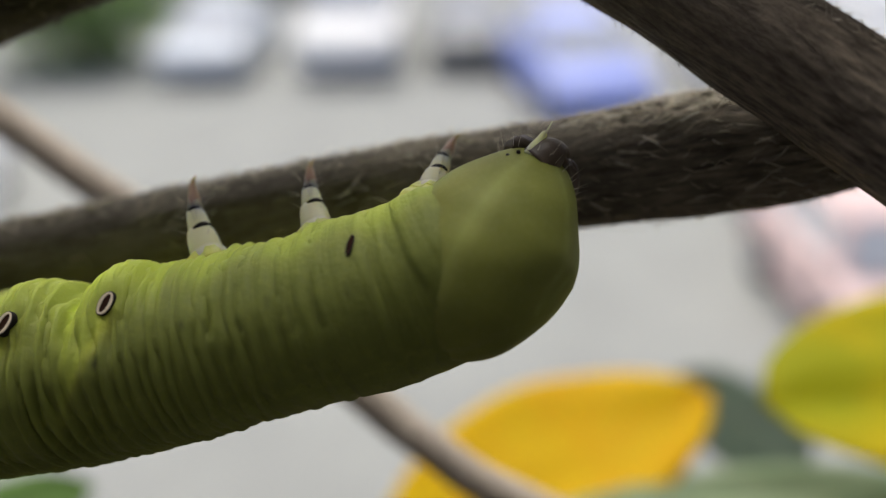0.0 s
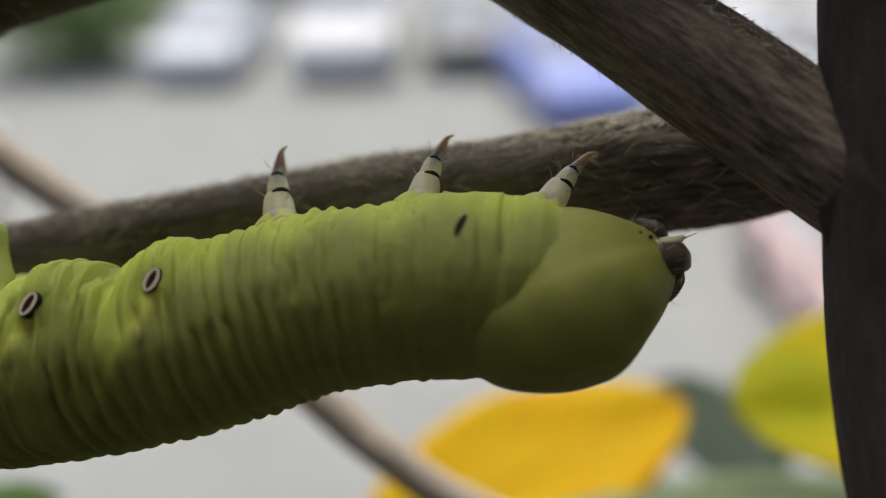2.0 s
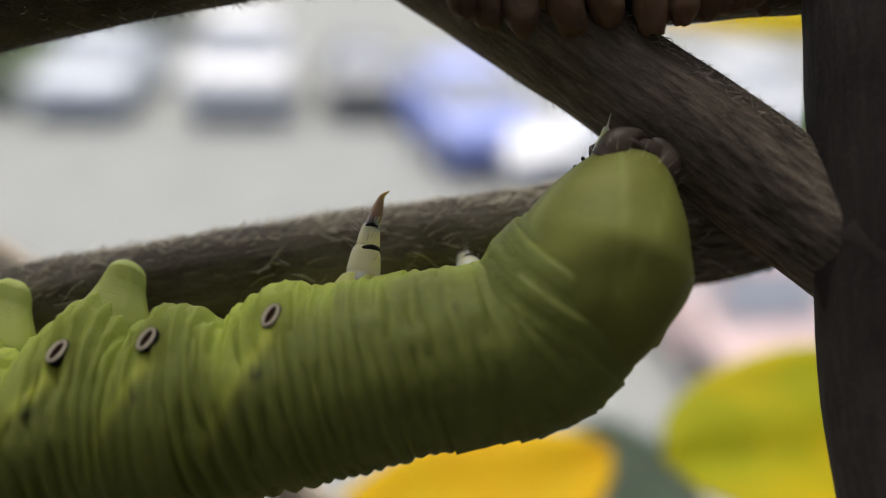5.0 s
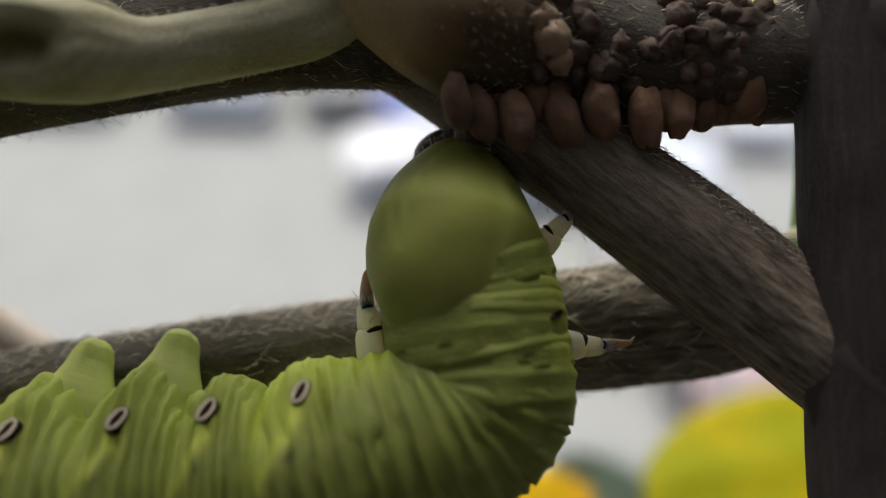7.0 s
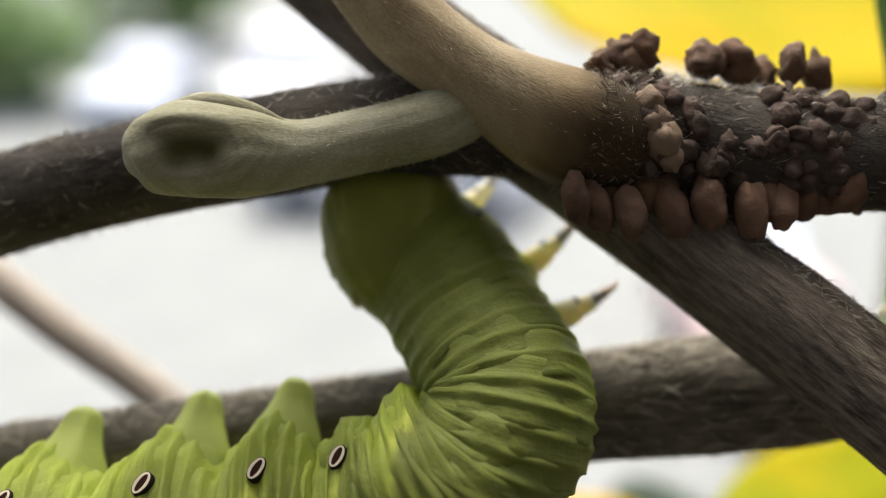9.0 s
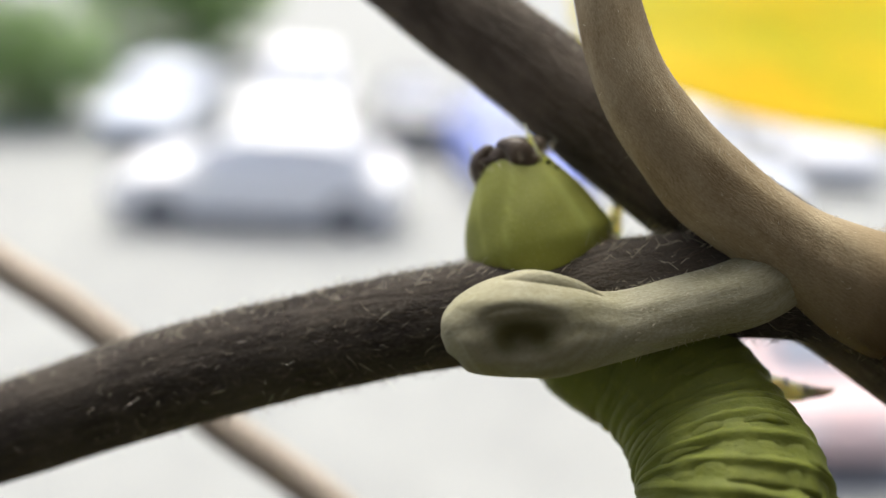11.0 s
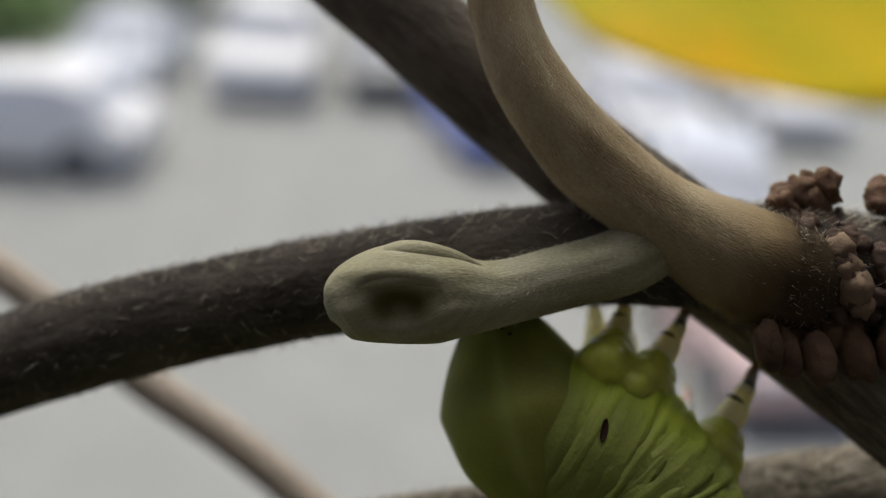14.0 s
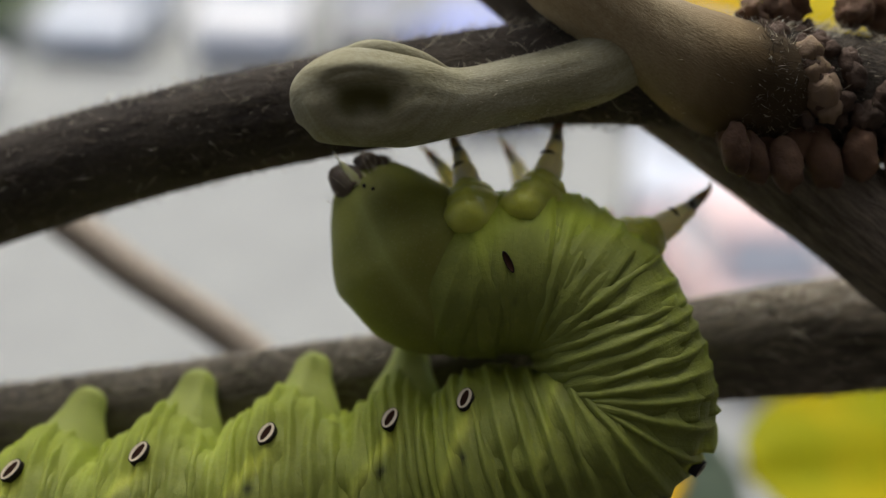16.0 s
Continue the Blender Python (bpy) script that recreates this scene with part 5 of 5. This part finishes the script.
    body(11,
         (-0.35, -1.596, 5.799, 3.001, 0.686, 0.703, 0.205),
         (0.00, -1.325, 5.948, 2.604, 0.557, 0.814, 0.145),
         (0.30, -1.061, 5.898, 2.329, 0.558, 0.824, 0.105),
         (0.70, -0.687, 5.647, 2.046, 0.558, 0.824, 0.105),
         (1.15, -0.494, 5.346, 1.671, 0.558, 0.824, 0.105),
         (1.95, -0.510, 4.997, 1.121, 0.527, 0.804, 0.275),
         (2.65, -0.903, 5.220, -0.302, -0.087, 0.649, 0.751),
         (3.35, -1.398, 5.333, -0.408, -0.087, 0.649, 0.751),
         (4.05, -2.135, 5.427, -0.513, -0.087, 0.649, 0.751),
         (4.75, -3.031, 5.541, -0.627, -0.087, 0.649, 0.751),
         (5.45, -3.926, 5.656, -0.741, -0.087, 0.649, 0.751),
         (6.15, -4.808, 5.760, -0.853, -0.087, 0.649, 0.751),
         feet=((-0.729, 6.244, 3.725), (0.012, 5.992, 2.698), (0.906, 5.689, 1.863)))
    body(11.5,
         (-0.35, -1.764, 5.806, 3.251, 0.692, 0.688, 0.200),
         (0.00, -1.435, 5.956, 2.745, 0.572, 0.809, 0.140),
         (0.30, -1.131, 5.906, 2.444, 0.572, 0.809, 0.100),
         (0.70, -0.799, 5.656, 2.062, 0.572, 0.809, 0.100),
         (1.15, -0.521, 5.356, 1.754, 0.572, 0.809, 0.100),
         (1.95, -0.627, 5.006, 1.229, 0.542, 0.799, 0.270),
         (2.65, -1.014, 5.226, -0.236, -0.078, 0.660, 0.750),
         (3.35, -1.498, 5.337, -0.360, -0.078, 0.660, 0.750),
         (4.05, -2.237, 5.428, -0.470, -0.078, 0.660, 0.750),
         (4.75, -3.129, 5.539, -0.586, -0.078, 0.660, 0.750),
         (5.45, -4.011, 5.640, -0.699, -0.078, 0.660, 0.750),
         (6.15, -4.906, 5.751, -0.811, -0.078, 0.660, 0.750),
         feet=((-0.664, 6.255, 3.620), (0.141, 6.005, 2.481), (0.717, 5.704, 1.997)))
    body(12,
         (-0.35, -1.720, 5.863, 3.025, 0.680, 0.709, 0.197),
         (0.00, -1.357, 6.015, 2.511, 0.550, 0.829, 0.137),
         (0.30, -1.031, 5.966, 2.259, 0.550, 0.829, 0.097),
         (0.70, -0.683, 5.717, 1.960, 0.550, 0.829, 0.097),
         (1.15, -0.465, 5.417, 1.670, 0.550, 0.829, 0.097),
         (1.95, -0.475, 5.068, 1.261, 0.519, 0.818, 0.267),
         (2.65, -0.886, 5.282, -0.186, -0.093, 0.656, 0.743),
         (3.35, -1.392, 5.403, -0.315, -0.093, 0.656, 0.743),
         (4.05, -2.153, 5.493, -0.431, -0.093, 0.656, 0.743),
         (4.75, -3.048, 5.604, -0.552, -0.093, 0.656, 0.743),
         (5.45, -3.931, 5.704, -0.671, -0.093, 0.656, 0.743),
         (6.15, -4.820, 5.815, -0.786, -0.093, 0.656, 0.743),
         feet=((-0.820, 6.312, 3.527), (0.000, 6.064, 2.651), (0.670, 5.766, 1.954)))
    body(12.5,
         (-0.35, -1.393, 5.842, 2.869, 0.705, 0.641, 0.296),
         (0.00, -1.031, 5.941, 2.350, 0.666, 0.712, 0.226),
         (0.30, -0.721, 5.890, 2.069, 0.677, 0.712, 0.166),
         (0.70, -0.480, 5.640, 1.775, 0.618, 0.773, 0.116),
         (1.15, -0.394, 5.390, 1.432, 0.549, 0.834, 0.066),
         (1.95, -0.485, 5.041, 1.094, 0.518, 0.824, 0.236),
         (2.65, -0.912, 5.256, -0.258, -0.087, 0.678, 0.732),
         (3.35, -1.412, 5.368, -0.377, -0.087, 0.678, 0.732),
         (4.05, -2.178, 5.473, -0.494, -0.087, 0.678, 0.732),
         (4.75, -3.061, 5.578, -0.609, -0.087, 0.678, 0.732),
         (5.45, -3.951, 5.693, -0.723, -0.087, 0.678, 0.732),
         (6.15, -4.838, 5.808, -0.836, -0.087, 0.678, 0.732),
         feet=((-0.523, 6.237, 3.083), (0.342, 5.984, 2.355), (0.845, 5.732, 1.825)))
    body(13,
         (-0.35, -1.16, 5.765, 2.331, 0.662, 0.477, 0.582),
         (0.00, -1.039, 5.816, 1.930, 0.670, 0.557, 0.492),
         (0.30, -0.675, 5.717, 1.793, 0.688, 0.627, 0.362),
         (0.70, -0.357, 5.518, 1.645, 0.676, 0.697, 0.232),
         (1.15, -0.234, 5.319, 1.352, 0.634, 0.766, 0.122),
         (1.95, -0.366, 5.018, 1.001, 0.535, 0.806, 0.243),
         (2.65, -1.032, 5.214, -0.241, -0.078, 0.680, 0.730),
         (3.35, -1.531, 5.332, -0.363, -0.078, 0.680, 0.730),
         (4.05, -2.312, 5.428, -0.478, -0.078, 0.680, 0.730),
         (4.75, -3.203, 5.523, -0.589, -0.078, 0.680, 0.730),
         (5.45, -4.106, 5.629, -0.697, -0.078, 0.680, 0.730),
         (6.15, -5.007, 5.734, -0.802, -0.078, 0.680, 0.730),
         feet=((-0.148, 5.870, 2.585), (0.371, 5.672, 2.158), (0.672, 5.474, 2.014)))
    body(13.5,
         (-0.35, -1.129, 5.582, 1.812, 0.482, 0.243, 0.848),
         (0.00, -0.851, 5.534, 1.626, 0.471, 0.323, 0.818),
         (0.30, -0.674, 5.485, 1.450, 0.590, 0.394, 0.708),
         (0.70, -0.479, 5.336, 1.217, 0.718, 0.545, 0.437),
         (1.15, -0.239, 5.236, 1.048, 0.706, 0.685, 0.178),
         (1.95, -0.394, 5.036, 0.762, 0.555, 0.794, 0.238),
         (2.65, -1.167, 5.233, -0.260, -0.062, 0.689, 0.731),
         (3.35, -1.631, 5.351, -0.387, -0.062, 0.689, 0.731),
         (4.05, -2.401, 5.439, -0.502, -0.062, 0.689, 0.731),
         (4.75, -3.276, 5.546, -0.615, -0.062, 0.689, 0.731),
         (5.45, -4.166, 5.653, -0.726, -0.062, 0.689, 0.731),
         (6.15, -5.060, 5.749, -0.836, -0.062, 0.689, 0.731),
         feet=((-0.169, 5.635, 2.340), (0.232, 5.487, 2.319), (0.711, 5.389, 1.826)))
    body(14,
         (-0.35, -1.020, 5.416, 1.592, 0.244, 0.093, 0.964),
         (0.00, -0.647, 5.371, 1.453, 0.293, 0.174, 0.935),
         (0.30, -0.493, 5.324, 1.367, 0.402, 0.257, 0.876),
         (0.70, -0.199, 5.227, 1.170, 0.643, 0.402, 0.650),
         (1.15, -0.020, 5.128, 0.850, 0.755, 0.615, 0.232),
         (1.95, -0.070, 5.028, 0.459, 0.583, 0.801, 0.140),
         (2.65, -1.075, 5.219, -0.280, -0.064, 0.698, 0.720),
         (3.35, -1.551, 5.334, -0.409, -0.064, 0.698, 0.720),
         (4.05, -2.330, 5.416, -0.533, -0.064, 0.698, 0.720),
         (4.75, -3.225, 5.518, -0.661, -0.064, 0.698, 0.720),
         (5.45, -4.124, 5.619, -0.788, -0.064, 0.698, 0.720),
         (6.15, -5.016, 5.711, -0.916, -0.064, 0.698, 0.720),
         feet=((-0.156, 5.475, 2.328), (0.327, 5.380, 2.315), (0.706, 5.284, 1.748)))
    body(14.5,
         (-0.35, -1.084, 5.334, 1.239, 0.155, 0.030, 0.983),
         (0.00, -0.587, 5.287, 1.222, 0.244, 0.111, 0.965),
         (0.30, -0.361, 5.239, 1.067, 0.365, 0.122, 0.927),
         (0.70, -0.026, 5.142, 0.959, 0.677, 0.309, 0.674),
         (1.15, 0.058, 5.045, 0.549, 0.771, 0.605, 0.229),
         (1.95, 0.066, 4.997, 0.198, 0.601, 0.784, 0.129),
         (2.65, -0.930, 5.184, -0.064, -0.048, 0.711, 0.708),
         (3.35, -1.453, 5.313, -0.194, -0.048, 0.711, 0.708),
         (4.05, -2.264, 5.400, -0.357, -0.048, 0.711, 0.708),
         (4.75, -3.174, 5.506, -0.507, -0.048, 0.711, 0.708),
         (5.45, -4.080, 5.603, -0.649, -0.048, 0.711, 0.708),
         (6.15, -4.974, 5.709, -0.782, -0.048, 0.711, 0.708),
         feet=((-0.163, 5.383, 2.323), (0.416, 5.287, 2.209), (0.868, 5.192, 1.699)))
    body(15,
         (-0.35, -1.148, 5.341, 1.253, 0.150, 0.041, 0.984),
         (0.00, -0.703, 5.294, 1.174, 0.189, 0.082, 0.975),
         (0.30, -0.472, 5.247, 1.113, 0.330, 0.104, 0.938),
         (0.70, -0.032, 5.150, 0.911, 0.632, 0.320, 0.706),
         (1.15, 0.117, 5.054, 0.463, 0.759, 0.607, 0.222),
         (1.95, 0.048, 5.006, 0.064, 0.598, 0.796, 0.131),
         (2.65, -0.956, 5.192, -0.090, -0.052, 0.712, 0.707),
         (3.35, -1.488, 5.319, -0.176, -0.052, 0.712, 0.707),
         (4.05, -2.302, 5.406, -0.360, -0.052, 0.712, 0.707),
         (4.75, -3.207, 5.511, -0.517, -0.052, 0.712, 0.707),
         (5.45, -4.102, 5.607, -0.664, -0.052, 0.712, 0.707),
         (6.15, -5.004, 5.712, -0.802, -0.052, 0.712, 0.707),
         feet=((-0.582, 5.390, 2.309), (0.268, 5.296, 2.244), (0.954, 5.202, 1.712)))
    body(15.5,
         (-0.35, -1.368, 5.360, 1.259, 0.071, 0.056, 0.992),
         (0.00, -0.959, 5.311, 1.167, 0.121, 0.057, 0.993),
         (0.30, -0.751, 5.262, 1.194, 0.191, 0.097, 0.974),
         (0.70, -0.393, 5.164, 1.038, 0.584, 0.340, 0.743),
         (1.15, -0.090, 5.066, 0.822, 0.762, 0.614, 0.217),
         (1.95, 0.003, 5.017, 0.187, 0.594, 0.793, 0.075),
         (2.65, -0.984, 5.194, -0.102, -0.058, 0.717, 0.692),
         (3.35, -1.553, 5.323, -0.234, -0.058, 0.717, 0.692),
         (4.05, -2.381, 5.421, -0.326, -0.058, 0.717, 0.692),
         (4.75, -3.280, 5.519, -0.483, -0.058, 0.717, 0.692),
         (5.45, -4.167, 5.626, -0.630, -0.058, 0.717, 0.692),
         (6.15, -5.064, 5.734, -0.767, -0.058, 0.717, 0.692),
         feet=((-1.188, 5.409, 2.201), (-0.062, 5.312, 2.283), (0.853, 5.216, 1.776)))
    body(16,
         (-0.35, -1.578, 5.438, 1.347, 0.028, 0.086, 0.991),
         (0.00, -1.141, 5.386, 1.217, 0.078, 0.075, 0.991),
         (0.30, -0.854, 5.334, 1.270, 0.168, 0.114, 0.982),
         (0.70, -0.453, 5.232, 1.190, 0.553, 0.351, 0.757),
         (1.15, -0.211, 5.132, 0.932, 0.769, 0.616, 0.191),
         (1.95, -0.125, 5.085, 0.273, 0.602, 0.800, 0.053),
         (2.65, -0.964, 5.275, -0.103, -0.041, 0.731, 0.680),
         (3.35, -1.543, 5.410, -0.265, -0.041, 0.731, 0.680),
         (4.05, -2.403, 5.517, -0.391, -0.041, 0.731, 0.680),
         (4.75, -3.258, 5.624, -0.532, -0.041, 0.731, 0.680),
         (5.45, -4.129, 5.742, -0.634, -0.041, 0.731, 0.680),
         (6.15, -5.005, 5.859, -0.744, -0.041, 0.731, 0.680),
         feet=((-1.201, 5.479, 2.216), (-0.416, 5.372, 2.397), (0.713, 5.267, 1.863)))
    drive = lambda t: 7.5 - 1.2 * (t - 3)
    walk(moving_car, [(t, pose(drive(t), 12.6, 0, 0, 0, 180)) for t in (0, 4, 8, 12, 16)])
    for wheel in moving_wheels:
        place = wheel.matrix_basis.translation.copy()
        walk(wheel, [(k * 0.25, pose(*place, 0, math.degrees(1.2 * k * 0.25 / 0.31), 0)) for k in range(65)])
    for s, ring in rings:
        walk(ring, [(t, placed(*along(rows, s))) for t, rows, feet in keys])
    nods = ((0, 0), (3.5, 0), (6, 10), (6.5, 8), (7, 2), (7.5, 2), (8, 6), (10.5, 18), (12.5, 15), (13, 4), (13.5, -14), (14, -20), (14.5, -18), (15, -12), (15.5, -6), (16, -3))
    reach = ((0, 0), (3.5, 0), (6, -0.1), (7, -0.1), (7.5, 0), (10.5, 0), (11, 0.17), (11.5, 0.12), (12, 0.08), (12.5, 0.12), (13, 0.24), (13.5, 0.12), (14, 0.08), (15, 0.12), (16, 0.12))
    lift = ((0, 0), (13.5, 0), (14.5, 0.1), (15.5, 0.1), (16, 0.05))

    def neck(t, rows):
        place, forward, belly = along(rows, -0.27)
        return placed(place + forward * float(np.interp(t, *zip(*reach))) + belly * float(np.interp(t, *zip(*lift))), forward, belly)

    walk(head, [(t, neck(t, rows) @ Matrix.Rotation(radians(float(np.interp(t, *zip(*nods)))), 4, "X")) for t, rows, feet in keys])
    for k, side, leg in legs:
        rows_ = []
        for t, rows, feet in keys:
            root = leg_place(k, t)
            place, forward, belly = along(rows, root)
            lateral = belly.cross(forward)
            near = 1 if lateral.y < 0 else -1
            r = girth(root)
            out = float(np.interp(t, (3.5, 7, 7.5, 10.5, 13.5, 14.5, 16), (0.66, 0.52, 0.98, 0.96, 1.0, 0.98, 0.86)))
            base = place + (belly * out + lateral * side * 0.38) * r
            if side == near:
                way = (Vector(feet[k]) - base).normalized()
                if way.dot(belly) < 0.2:
                    way = (way + belly).normalized()
            else:
                way = (belly + lateral * side * 0.15 + forward * (0.2 if t < 13 else 0.4)).normalized()
            x = (forward - way * forward.dot(way)).normalized()
            m = Matrix((x, way.cross(x), way)).transposed().to_4x4()
            m.translation = base / 100
            rows_.append((t, m))
        walk(leg, rows_)


motions()
